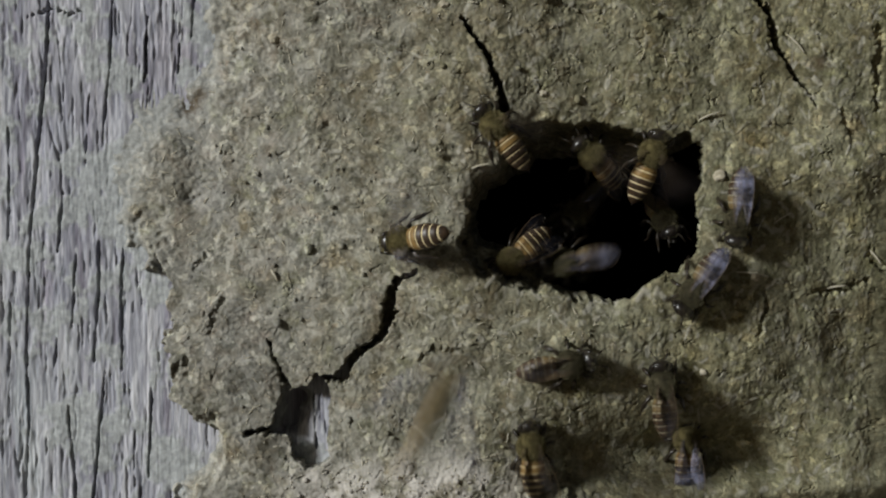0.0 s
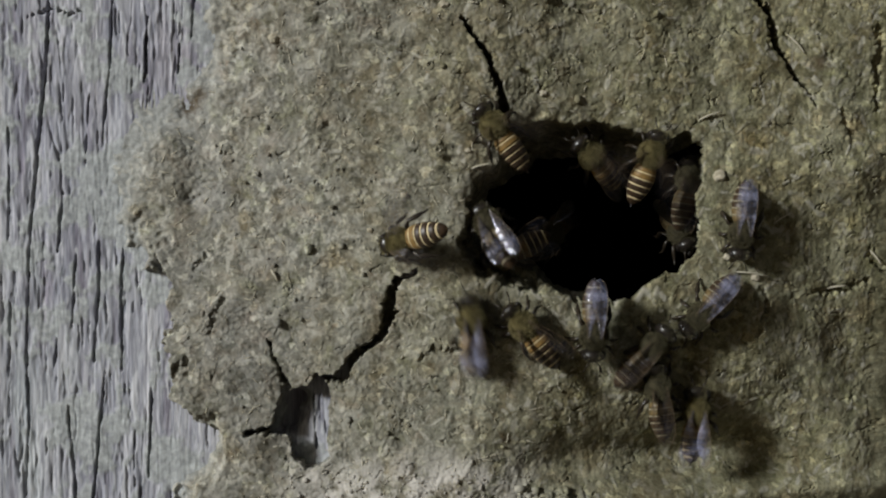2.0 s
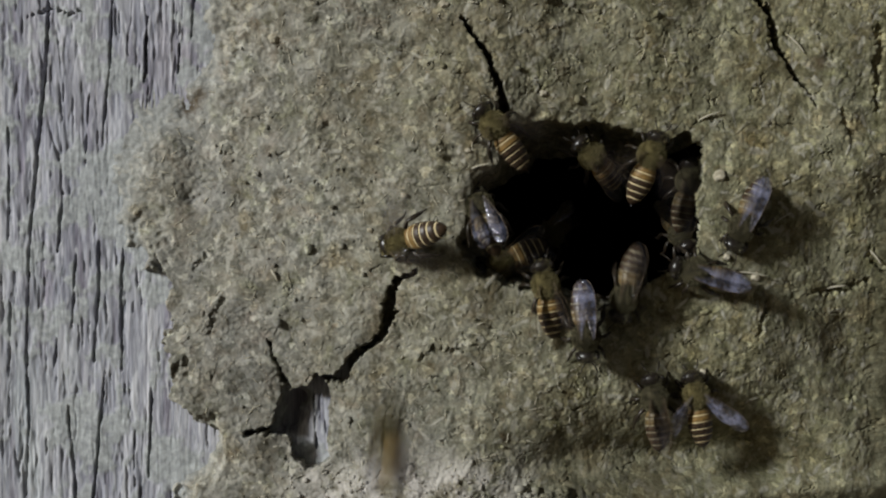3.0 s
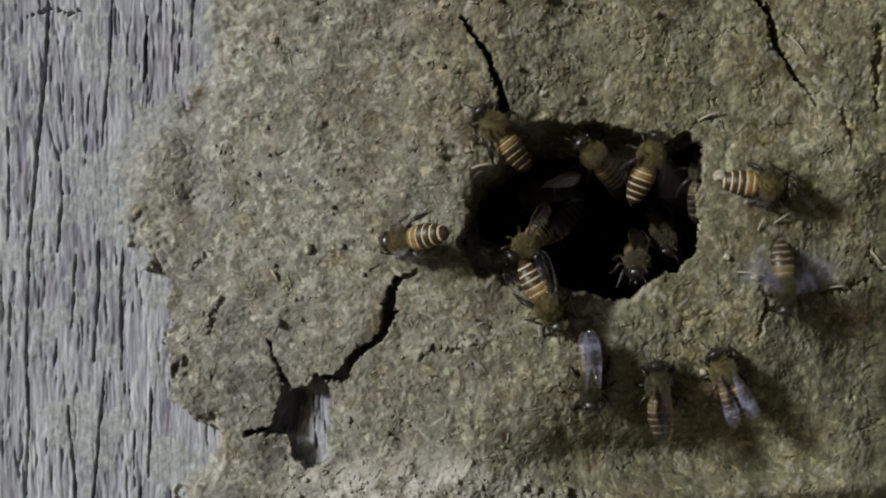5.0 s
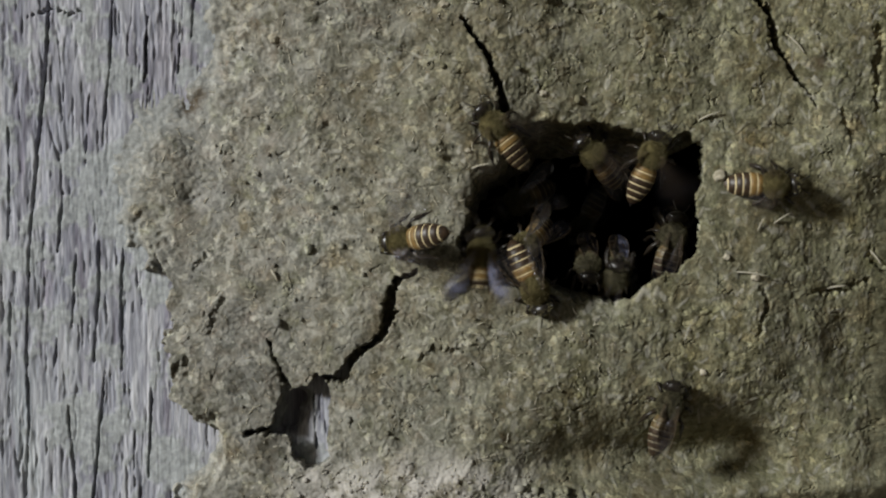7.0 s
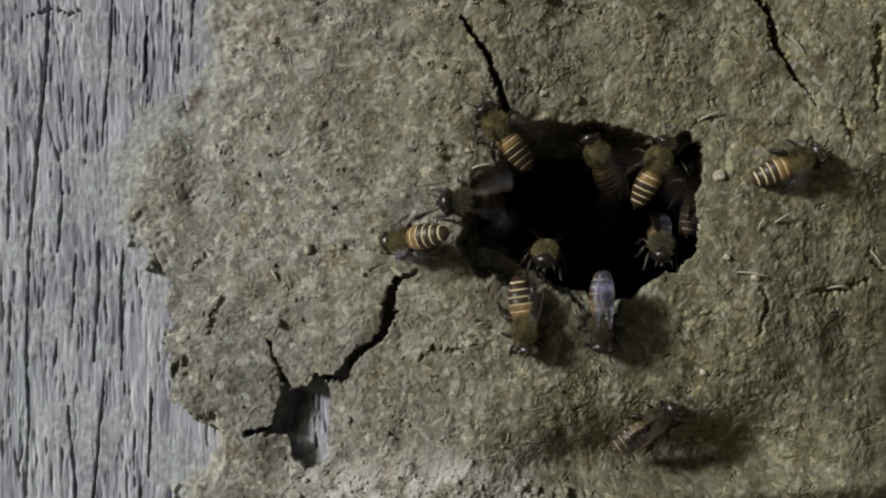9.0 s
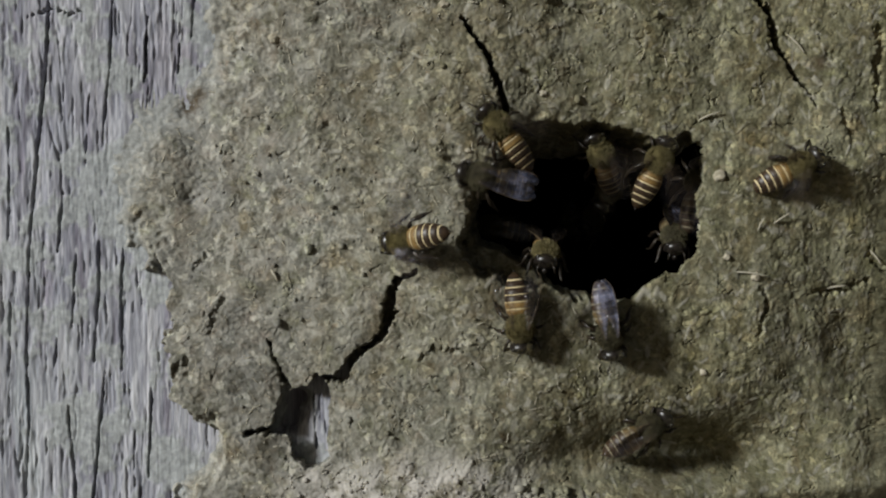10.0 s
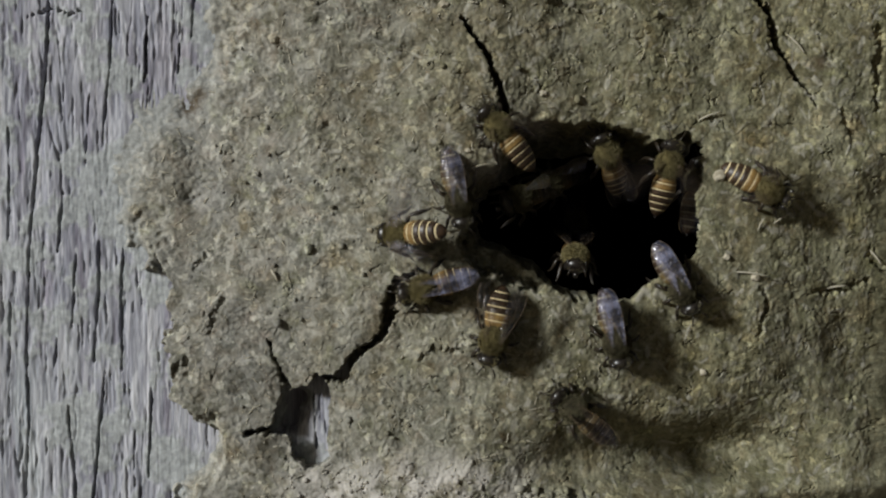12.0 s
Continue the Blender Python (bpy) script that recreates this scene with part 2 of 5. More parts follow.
def inside_distance(u, v, ring):
    """Signed distance to a closed outline, positive inside."""
    best, odd = np.full(u.shape, 1e9), np.zeros(u.shape, bool)
    for a, b in zip(ring, ring[1:] + ring[:1]):
        best = np.minimum(best, segment_distance(u, v, a, b)[0])
        cross = ((a[1] > v) != (b[1] > v))
        at = a[0] + (v - a[1]) / (b[1] - a[1] + 1e-12) * (b[0] - a[0])
        odd ^= cross & (u < at)
    return np.where(odd, best, -best)


# a trodden hollow beside the entrance, with a steep edge
PIT = [(9.6, 14.6), (7.8, 13.2), (6.6, 10.9), (4.7, 9.2), (3.9, 7.0), (3.2, 4.3), (2.7, 1.6), (2.6, -1.1), (5.0, -3.2), (8.0, -4.6), (12.8, -5.6), (20, -4), (22, 9), (15, 13.5)]


def skin(u, v):
    """The mud's smooth face: a bulge round the entrance that falls away to the right."""
    u, v = np.asarray(u, float), np.asarray(v, float)
    k = np.maximum(u + 10.0, 0.0)
    near, far = np.minimum(k, 72.0), np.maximum(k - 72.0, 0.0)
    h = 4.6 - 0.0025 * near * near - 0.36 * far
    h = h - 2.4 * smooth((4 - u) / 36) * smooth((v + 6) / 14)      # thin coat over the boards
    q = np.maximum(u - 39.0, 0.0)
    h = h + 0.135 * q * q / (q + 5.0) * (smooth((v - 1) / 13) + 0.8 * smooth((-21 - v) / 8))     # flatter again far right
    h = h - 0.0031 * np.maximum(-v, 0.0) * np.maximum(u - 4.0, 0.0)
    h = h - 6.6 * np.exp(-((u - 33) / 17) ** 2 - ((v + 29.5) / 4.8) ** 2)     # hollow under the entrance
    h = h + 1.6 * np.exp(-((v + 35) / 2.0) ** 2) * smooth((u - 10) / 8)     # ridge along the foot
    h = h - 6.5 * smooth(0.25 + (inside_distance(u, v, PIT) + 0.9 * N[4](u / 2.1, v / 2.1) + 0.4 * N[5](u / 0.8, v / 0.8)) / 1.9)
    h = h - 0.7 * np.exp(-((u + 21.5) / 3.6) ** 2 - ((v + 22) / 6) ** 2)    # thin edge beside the gap
    h = h + 0.8 * np.exp(-((u - 8) / 18) ** 2 - ((v + 12) / 6) ** 2)
    h = h - 1.4 * np.exp(-((u + 22) / 2.6) ** 2 - ((v + 28) / 2.3) ** 2)     # worn low beside the gap
    h = h + 0.0044 * np.clip(v - 6.0, 0.0, 32.0) ** 2 * np.exp(-((u + 2) / 34) ** 2)     # leans out towards the top
    return h


HOLE = [(9.33, 17.44), (10.52, 14.37), (8.19, 11.05), (5.72, 9.50), (4.02, 6.41), (3.72, 3.02), (5.16, 0.62), (9.38, -1.19), (13.01, -3.22), (15.62, -5.52), (18.36, -6.92), (23.13, -7.27), (26.50, -6.51), (29.97, -4.17), (33.5, -2.6), (35.9, -0.4), (36.0, 3.2), (35.6, 7.2), (36.48, 11.16), (36.05, 15.11), (33.99, 16.24), (31.13, 15.40), (27.08, 16.12), (24.66, 17.3), (20.69, 17.6), (16.74, 17.7), (12.83, 17.4)]
MUD_EDGE = [(-34.49, 35.97), (-34.64, 29.73), (-35.03, 27.0), (-37.92, 23.02), (-43.85, 22.24), (-45.56, 17.87), (-48.29, 13.97), (-48.84, 8.66), (-47.12, 3.59), (-43.61, 0.0), (-40.88, -2.26), (-38.54, -5.38), (-37.76, -9.28), (-38.54, -13.97), (-37.76, -17.87), (-36.2, -23.33), (-31.52, -25.67), (-35.42, -28.01), (-37.76, -31.91), (-37.76, -35.81), (-20, -200), (250, -200), (250, 200), (-24, 200)]
GAP = [(-21.77, -19.23), (-18.45, -18.61), (-17.3, -17.3), (-15.91, -18.45), (-15.75, -23.09), (-15.75, -28.7), (-17.2, -29.5), (-18.9, -29.9), (-20.5, -28.4), (-21.0, -25.7), (-24.0, -25.2)]
CRACKS = [
    [(2.74, 31.25, 0.37), (3.89, 29.05, 0.55), (5.81, 26.48, 0.80), (6.98, 23.87, 0.92), (7.77, 21.23, 1.05), (8.55, 18.19, 1.48)],
    [(43.66, 35.34, 0.50), (46.14, 33.44, 1.05), (46.98, 30.29, 1.35), (47.82, 27.93, 0.98), (49.47, 25.58, 0.74), (51.96, 22.43, 0.30), (53.21, 20.45, 0.18)],
    [(-3.77, -3.00, 0.65), (-6.08, -4.16, 0.94), (-7.23, -6.08, 1.45), (-7.22, -9.15, 1.89), (-8.38, -11.83, 1.30), (-10.68, -13.76, 1.09), (-12.61, -15.30, 1.30), (-13.77, -17.46, 1.59)],
    [(-14.15, -17.77, 0.98), (-16.07, -17.77, 0.74), (-17.23, -17.23, 0.62)],
    [(-23.66, -12.21, 0.25), (-22.73, -15.28, 0.37), (-22.13, -17.21, 0.55), (-21.23, -19.15, 0.86)],
    [(-21.90, -24.21, 1.23), (-24.20, -24.74, 0.86), (-27.24, -25.32, 0.50)],
]
CREVICES = [
    [(-29.54, -7.23, 0.77), (-31.45, -9.53, 1.08), (-31.66, -11.60, 0.77)],
    [(-34.88, -14.91, 0.62), (-36.43, -16.83, 0.92), (-36.98, -19.14, 0.62)],
    [(62.41, 31.45, 0.92), (62.68, 26.63, 1.23), (62.43, 20.19, 0.77)],
    [(57.37, 19.72, 0.92), (58.22, 16.12, 0.62)],
    [(61.45, -4.86, 0.69), (57.82, -5.82, 0.62), (53.34, -6.42, 0.46)],
    [(62.15, 0.08, 0.46), (64.94, -3.64, 0.62)],
    [(-3.38, -15.30, 0.38), (-1.08, -13.75, 0.46), (2.00, -13.60, 0.38)],
    [(-33.79, -2.23, 0.62), (-32.25, -1.08, 0.69)],
    [(45.16, -11.99, 0.38), (46.37, -7.97, 0.54), (45.01, -5.54, 0.38)],
]
CHECKS = [
    [(-54.86, 35.55, 0.36), (-55.1, 30.03, 0.54), (-55.89, 20.57, 0.60), (-56.91, 9.54, 0.54), (-57.86, -2.29, 0.36), (-58.01, -16.47, 0.42), (-57.86, -25.15, 0.36), (-58.25, -35.39, 0.30)],
    [(-46.03, 35.55, 0.30), (-46.66, 25.3, 0.42), (-47.61, 14.11, 0.30)],
    [(-60.62, 16.63, 0.24), (-60.54, 8.75, 0.42), (-60.62, 1.26, 0.24)],
    [(-47.93, 0.87, 0.42), (-48.24, -7.8, 0.54), (-48.56, -15.69, 0.30)],
    [(-44.61, 0.0, 0.36), (-44.93, -9.38, 0.48), (-44.85, -16.87, 0.24)],
    [(-40.67, -19.63, 0.30), (-40.91, -26.72, 0.48), (-41.15, -31.85, 0.24)],
    [(-51.24, -1.1, 0.48), (-51.71, -10.96, 0.24)],
    [(-46.98, -16.47, 0.24), (-47.93, -25.93, 0.48), (-48.79, -35.39, 0.36)],
    [(-52.18, -21.99, 0.24), (-51.71, -28.3, 0.36), (-51.31, -35.39, 0.36)],
    [(-49.34, 21.76, 0.18), (-49.97, 11.9, 0.30)],
    [(-52.97, 7.96, 0.36), (-53.76, -0.32, 0.30)],
    [(-41.15, 32.4, 0.24), (-41.7, 23.73, 0.36)],
    [(-34.6, 35.55, 0.30), (-35.0, 29.64, 0.24)],
    [(-53.92, -12.53, 0.24), (-54.31, -16.47, 0.30)],
    [(-18.05, -20.42, 0.24), (-17.66, -27.51, 0.30)],
    [(-58.25, 32.4, 0.18), (-55.89, 33.03, 0.36), (-54.07, 33.66, 0.24), (-52.18, 32.71, 0.36), (-50.61, 33.5, 0.18)],
    [(-60.22, -6.23, 0.24), (-60.62, -15.69, 0.30), (-60.38, -25.93, 0.24)],
    [(-42.88, -25.15, 0.18), (-43.04, -33.03, 0.24)],
    [(-36.57, 31.61, 0.24), (-36.97, 24.91, 0.30)],
]
DENTS = [(-35.28, 19.67, 1.23, 1.2), (-34.56, 7.00, 1.23, 1.0), (46.99, 29.11, 1.23, 0.8), (55.26, 27.68, 1.08, 1.0), (-31.44, -23.37, 0.92, 1.5), (-33.26, 26.91, 0.77, 1.5), (-4.88, 26.76, 1.54, 0.8), (1.23, 12.41, 1.23, 1.2), (-16.67, 30.51, 1.08, 0.8), (-16.05, 16.97, 1.08, 0.8), (-34.88, -16.82, 1.08, 1.0)]
ROT = [(-20.7, -20.8, 1.4), (-21.6, -23.6, 1.3)]


def groove(u, v, lines, wobble, lip=0.35):
    """Depth share 0..1 of tapering cracks along polylines of (u, v, width)."""
    out = np.zeros(u.shape)
    for line in lines:
        for a, b in zip(line, line[1:]):
            d, k = segment_distance(u, v, a, b)
            w = 0.5 * (a[2] + (b[2] - a[2]) * k) + wobble
            out = np.maximum(out, sat((w - d) / lip + 0.5))
    return out


def mud_height(u, v):
    """Height of the mud's rough face over the boards; far below zero where there is none. Also the share of hole."""
    warp_u, warp_v = 1.3 * N[0](u / 3.1, v / 3.1) + 0.5 * N[1](u / 0.9, v / 0.9), 1.3 * N[1](u / 3.3 + 9, v / 3.3) + 0.5 * N[2](u / 0.9, v / 0.9)
    h = skin(u, v)
    h = h + 0.95 * N[2](u / 13, v / 13) + 0.34 * N[3](u / 5.2, v / 5.2) + 0.16 * N[4](u / 2.3, v / 2.3)
    wu, wv = u + 0.5 * N[5](u / 1.9, v / 1.9), v + 0.5 * N[6](u / 1.9, v / 1.9)
    rough = 0.35 + 0.65 * sat(0.5 + 1.6 * N[9](u / 7.5, v / 7.5))
    h = h + rough * (0.17 * np.abs(N[7](wu / 1.5, wv / 1.5)) + 0.07 * N[8](wu / 0.62, wv / 0.62))
    h = h + 0.04 * N[9](u / 0.36, v / 0.36)
    crease = sat(1 - np.abs(N[10](wu / 4.4 + 0.5 * N[3](u / 1.1, v / 1.1), wv / 4.4)) / 0.035) * sat(2.6 * N[11](u / 4, v / 4) - 0.1)
    h = h - 0.6 * crease + (0.20 + 0.30 * sat(0.5 + 1.8 * N[6](u / 6, v / 6))) * FLAKES(u, v)
    # dents
    for (x, y, r, depth) in DENTS:
        h = h - depth * np.exp(-((u - x) ** 2 + (v - y) ** 2) / (r * r)) * (0.7 + 0.6 * N[4](u / 0.9, v / 0.9))
    # edge towards the bare boards, thin where the mud was smeared out
    edge = inside_distance(u + 1.1 * warp_u, v + 1.1 * warp_v, MUD_EDGE)
    soft = 0.9 + 11.0 * sat((v + 3) / 12) + 9.0 * np.exp(-((u + 34) / 5) ** 2 - ((v + 30) / 4.5) ** 2)
    lip = 0.22 * sat(1.2 - soft / 5)
    low = -0.75 + 0.42 * sat((v + 3) / 12)
    h = low + (h - low) * (lip * smooth(edge / 0.8) + (1 - lip) * smooth(edge / soft)) - 3 * sat(-edge / 0.5)
    # bare gap at the foot of the clod
    gap = inside_distance(u + 0.35 * warp_u, v + 0.35 * warp_v, GAP)
    ease = 0.35 + 0.3 * sat((-26.5 - v) / 2.5)
    h = np.where(gap > -ease, np.minimum(h, -3.0 + 18 * sat(-gap / ease)), h)
    # cracks
    jag_u, jag_v = 0.30 * warp_u + 0.22 * N[5](u / 0.55, v / 0.55), 0.30 * warp_v + 0.22 * N[6](u / 0.55, v / 0.55)
    c = groove(u + jag_u, v + jag_v, CRACKS, -0.08 + 0.22 * N[8](u / 0.9, v / 0.9), 0.22)
    h = h - c * np.where(u < -12, np.clip(h + 0.9, 0.0, 7.0), 6.0)
    s = groove(u + 1.6 * jag_u, v + 1.6 * jag_v, CREVICES, -0.12 + 0.5 * N[8](u / 0.8, v / 0.8), 0.8)
    h = h - 0.75 * s
    # the entrance: a worn rim, then a tunnel through the wall
    d = inside_distance(u + 0.45 * warp_u, v + 0.45 * warp_v, HOLE) + 0.35 * N[4](u / 1.7, v / 1.7)
    worn = 0.25 + 1.05 * sat((30 - u) / 8)
    h = h - worn * np.exp(-np.maximum(-d, 0) / (1.1 + 0.9 * sat((30 - u) / 8))) * (d < 0) - (d >= 0) * (worn + 26 * (1 - np.exp(-np.maximum(d, 0) / (2.4 - 1.5 * sat((u - 24) / 8) * sat((v - 8) / 3)))))
    return h, d


class Stamps:
    """Many small long flakes laid over each other: a raster of relief and of paleness, read by position."""
    def __init__(self, seed, box, count, lengths, widths, heights, turn, step=0.1):
        rng = np.random.RandomState(seed)
        self.box, self.step = box, step
        nx, ny = int((box[2] - box[0]) / step), int((box[3] - box[1]) / step)
        self.h, self.pale = np.zeros((ny, nx), np.float32), np.zeros((ny, nx), np.float32)
        for _ in range(count):
            x, y = rng.uniform(0, nx), rng.uniform(0, ny)
            long, wide = rng.uniform(*lengths) / step, rng.uniform(*widths) / step
            a = turn[0] + rng.uniform(-1, 1) * turn[1]
            high, pale, bend = rng.uniform(*heights), rng.rand() ** 3, rng.uniform(-0.15, 0.15) / long
            ex, ey = abs(math.cos(a)) * long + abs(math.sin(a)) * wide + 2, abs(math.sin(a)) * long + abs(math.cos(a)) * wide + 2
            x0, x1, y0, y1 = max(int(x - ex), 0), min(int(x + ex), nx), max(int(y - ey), 0), min(int(y + ey), ny)
            if x1 <= x0 or y1 <= y0:
                continue
            gx, gy = np.meshgrid(np.arange(x0, x1) - x, np.arange(y0, y1) - y)
            s, w = gx * math.cos(a) + gy * math.sin(a), -gx * math.sin(a) + gy * math.cos(a)
            w = w - bend * s * s
            k = np.clip(1.6 * (1 - np.abs(s / long) ** 3 - (w / wide) ** 2), 0, 1)
            tile = self.h[y0:y1, x0:x1]
            self.h[y0:y1, x0:x1] = tile * (1 - 0.65 * k) + high * k
            self.pale[y0:y1, x0:x1] = np.where(k > 0.4, pale * (high > 0), self.pale[y0:y1, x0:x1])

    def read(self, raster, u, v):
        x = (u - self.box[0]) / self.step
        y = (v - self.box[1]) / self.step
        inside = (x >= 0) & (y >= 0) & (x < raster.shape[1] - 1.01) & (y < raster.shape[0] - 1.01)
        x, y = np.where(inside, x, 0), np.where(inside, y, 0)
        i, j = x.astype(int), y.astype(int)
        fx, fy = x - i, y - j
        top = raster[j, i] * (1 - fx) + raster[j, i + 1] * fx
        low = raster[j + 1, i] * (1 - fx) + raster[j + 1, i + 1] * fx
        return (top * (1 - fy) + low * fy) * inside

    def __call__(self, u, v):
        return self.read(self.h, u, v)


FLAKES = Stamps(21, (-56, -36, 63, 36), 14000, (0.4, 1.6), (0.12, 0.46), (-0.15, 0.19), (0.0, math.pi))
FIBRES = Stamps(22, (-64, -36, -13, 36), 4200, (0.4, 4.2), (0.06, 0.42), (-0.20, 0.13), (math.pi / 2 + 0.025, 0.035))

SLITS = Stamps(23, (-64, -36, -13, 36), 190, (0.4, 3.0), (0.06, 0.13), (-0.7, -0.2), (math.pi / 2 + 0.025, 0.05))


def crust(u, v):
    """Share of grey lichen and washed-out mud that fills the grain of the boards, in ragged patches."""
    low = 0.9 * np.exp(-((u + 38) / 10) ** 2 - ((v - 8) / 9) ** 2) + 0.5 * np.exp(-((u + 36) / 9) ** 2 - ((v + 29) / 5) ** 2)
    return smooth(sat((N[4](u / 9, v / 7) + 0.6 * N[5](u / 2.2, v / 2.6) + 0.35 * N[8](u / 0.8, v / 1.0) + low - 0.02) / 0.34))


def wood_height(u, v):
    """Relief of the weathered boards: raised grain between open checks, filled in patches."""
    x = u + 0.03 * v + 0.9 * N[0](u / 25, v / 32) + 0.25 * N[1](u / 5, v / 14)
    filled = crust(u, v)
    torn = (0.35 + 0.65 * sat(0.5 + 2.2 * N[10](u / 6, v / 11))) * (1 - 0.75 * filled)
    h = 0.16 * N[2](x / 2.6, v / 38) + torn * (0.05 * N[3](x / 0.95, v / 9) + FIBRES(u, v))
    h = h + 0.035 * N[5](u / 0.8, v / 1.6) + 0.03 * N[11](x / 0.3, v / 2.4)
    h = h + filled * (0.08 + 0.10 * np.abs(N[7](u / 0.9, v / 1.1)) + 0.05 * N[9](u / 0.4, v / 0.45))
    check = sat(1 - np.abs(N[6](x / 2.4, v / 30)) / 0.05) * sat(3.0 * N[7](x / 2.0, v / 8))
    h = h - 0.45 * torn * check + SLITS(u, v) * (1 - 0.6 * filled)
    for (x, y, rr) in ROT:
        h = h - 5.5 * np.exp(-((u - x + 0.6 * N[4](u / 1.3, v / 2)) ** 2 + (v - y) ** 2) / (rr * rr))
    open_share = groove(u + 0.10 * N[8](u / 1.4, v / 2.6) + 0.18 * N[8](u / 3, v / 9), v + 0.3 * N[9](u / 1.5, v / 1.5), CHECKS, -0.07 + 0.16 * N[9](u, v / 2), 0.12)
    h = h - 2.2 * open_share * (1 - 0.3 * filled)
    splinter = sat((N[10](x / 0.8, v / 5) - 0.35) / 0.25)
    proud = 0.25 * np.exp(-((u + 15.8) / 2.8) ** 2 - ((v + 26.5) / 6) ** 2)     # a splinter standing up in the gap
    return np.minimum(h + 0.16 * splinter * (1 - filled), 0.7) + proud


def wall_point(u, v, h):
    return Vector((u * MM, -h * MM, CENTRE_Z + v * MM))


def sheet(name, us, vs, height, keep, mat, flecks):
    """A relief of the wall as one mesh: height(u, v) over a lattice, without the cells that keep() drops."""
    U, V = np.meshgrid(us, vs)
    H, extra = height(U, V)
    co = np.stack([U * MM, -H * MM, CENTRE_Z + V * MM], -1).reshape(-1, 3)
    ny, nx = U.shape
    idx = np.arange(nx * ny).reshape(ny, nx)
    ok = keep(U, V, H, extra)
    cell = ok[:-1, :-1] & ok[1:, :-1] & ok[:-1, 1:] & ok[1:, 1:]
    quads = np.stack([idx[:-1, :-1], idx[:-1, 1:], idx[1:, 1:], idx[1:, :-1]], -1)[cell]
    used = np.unique(quads)
    remap = np.zeros(nx * ny, int)
    remap[used] = np.arange(len(used))
    quads = remap[quads]
    me = bpy.data.meshes.new(name)
    me.vertices.add(len(used))
    me.vertices.foreach_set("co", co[used].astype(np.float32).ravel())
    me.loops.add(quads.size)
    me.loops.foreach_set("vertex_index", quads.astype(np.int32).ravel())
    me.polygons.add(len(quads))
    me.polygons.foreach_set("loop_start", np.arange(0, quads.size, 4, dtype=np.int32))
    me.polygons.foreach_set("use_smooth", np.ones(len(quads), bool))
    me.update(calc_edges=True)
    me.materials.append(mat)
    pale = me.attributes.new("pale", 'FLOAT', 'POINT')
    pale.data.foreach_set("value", flecks.read(flecks.pale, U, V).ravel()[used].astype(np.float32))
    fill = me.attributes.new("crust", 'FLOAT', 'POINT')
    fill.data.foreach_set("value", crust(U, V).ravel()[used].astype(np.float32))
    return new(name, me)


def lattice(lo, hi, step, far_lo, far_hi):
    """Fine steps from lo to hi, widening to the far ends."""
    mid = np.arange(lo, hi + step / 2, step)
    grow = np.cumsum(step * 1.25 ** np.arange(1, 60))
    grow = np.append(grow[grow < max(lo - far_lo, far_hi - hi)], [])
    left, right = lo - grow[lo - grow > far_lo], hi + grow[hi + grow < far_hi]
    return np.concatenate([left[::-1], mid, right])


def link_mesh(name, bm, mat, parent=None, smooth_faces=True):
    me = bpy.data.meshes.new(name)
    for f in bm.faces:
        f.smooth = smooth_faces
    bm.to_mesh(me)
    bm.free()
    for one in (mat if isinstance(mat, (list, tuple)) else (mat,)):
        me.materials.append(one)
    ob = new(name, me)
    if parent is not None:
        ob.parent = parent
    return ob


def part(name, bm, mat, parent, label=""):
    ob = link_mesh(name, bm, mat, parent)
    return tagged(ob, label=label) if label else ob


def block(bm, lo, hi):
    """A box between two wall points (u, v, h)."""
    vs = [bm.verts.new(wall_point(u, v, h)) for u in (lo[0], hi[0]) for v in (lo[1], hi[1]) for h in (lo[2], hi[2])]
    for q in ((0, 1, 3, 2), (4, 6, 7, 5), (0, 4, 5, 1), (2, 3, 7, 6), (0, 2, 6, 4), (1, 5, 7, 3)):
        bm.faces.new([vs[i] for i in q])


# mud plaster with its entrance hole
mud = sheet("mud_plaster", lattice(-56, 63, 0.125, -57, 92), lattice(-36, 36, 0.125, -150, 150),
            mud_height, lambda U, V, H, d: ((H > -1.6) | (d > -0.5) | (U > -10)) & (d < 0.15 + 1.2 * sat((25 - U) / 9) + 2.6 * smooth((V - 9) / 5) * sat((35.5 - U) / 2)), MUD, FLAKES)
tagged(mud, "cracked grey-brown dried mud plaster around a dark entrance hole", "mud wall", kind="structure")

# the boards' weathered face, where the mud leaves it bare
board = sheet("wall_boards", lattice(-64, -14, 0.13, -400, -13), lattice(-36, 36, 0.3, -1200, 500),
              lambda U, V: (wood_height(U, V), 0 * U), lambda U, V, H, e: U < 1e9, WOOD, FIBRES)
tagged(board, "weathered silver-grey wooden boards with deep open grain", "wooden wall", kind="structure")

for lo, hi in (((-400, -1200, -45), (-14, 500, -2.2)), ((-14, -1200, -45), (88, -46, -24)), ((-14, 46, -45), (88, 500, -24)), ((88, -1200, -45), (400, 500, -16))):
    bm = bmesh.new()
    block(bm, lo, hi)
    tagged(link_mesh("wall_timber", bm, WOOD, smooth_faces=False), "thick old timber behind the mud plaster", "wooden wall", kind="structure")

# the hollow behind the entrance: one box, open to the front, its shade coloured in
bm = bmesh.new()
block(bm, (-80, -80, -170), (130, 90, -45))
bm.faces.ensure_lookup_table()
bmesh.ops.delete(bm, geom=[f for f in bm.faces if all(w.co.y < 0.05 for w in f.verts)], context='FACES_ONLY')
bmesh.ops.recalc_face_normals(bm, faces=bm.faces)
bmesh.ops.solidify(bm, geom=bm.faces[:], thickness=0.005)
tagged(link_mesh("hive_hollow", bm, CAVITY, smooth_faces=False), "hollow nest space behind the entrance, its shade coloured in near-black", "hollow", kind="structure")

bm = bmesh.new()
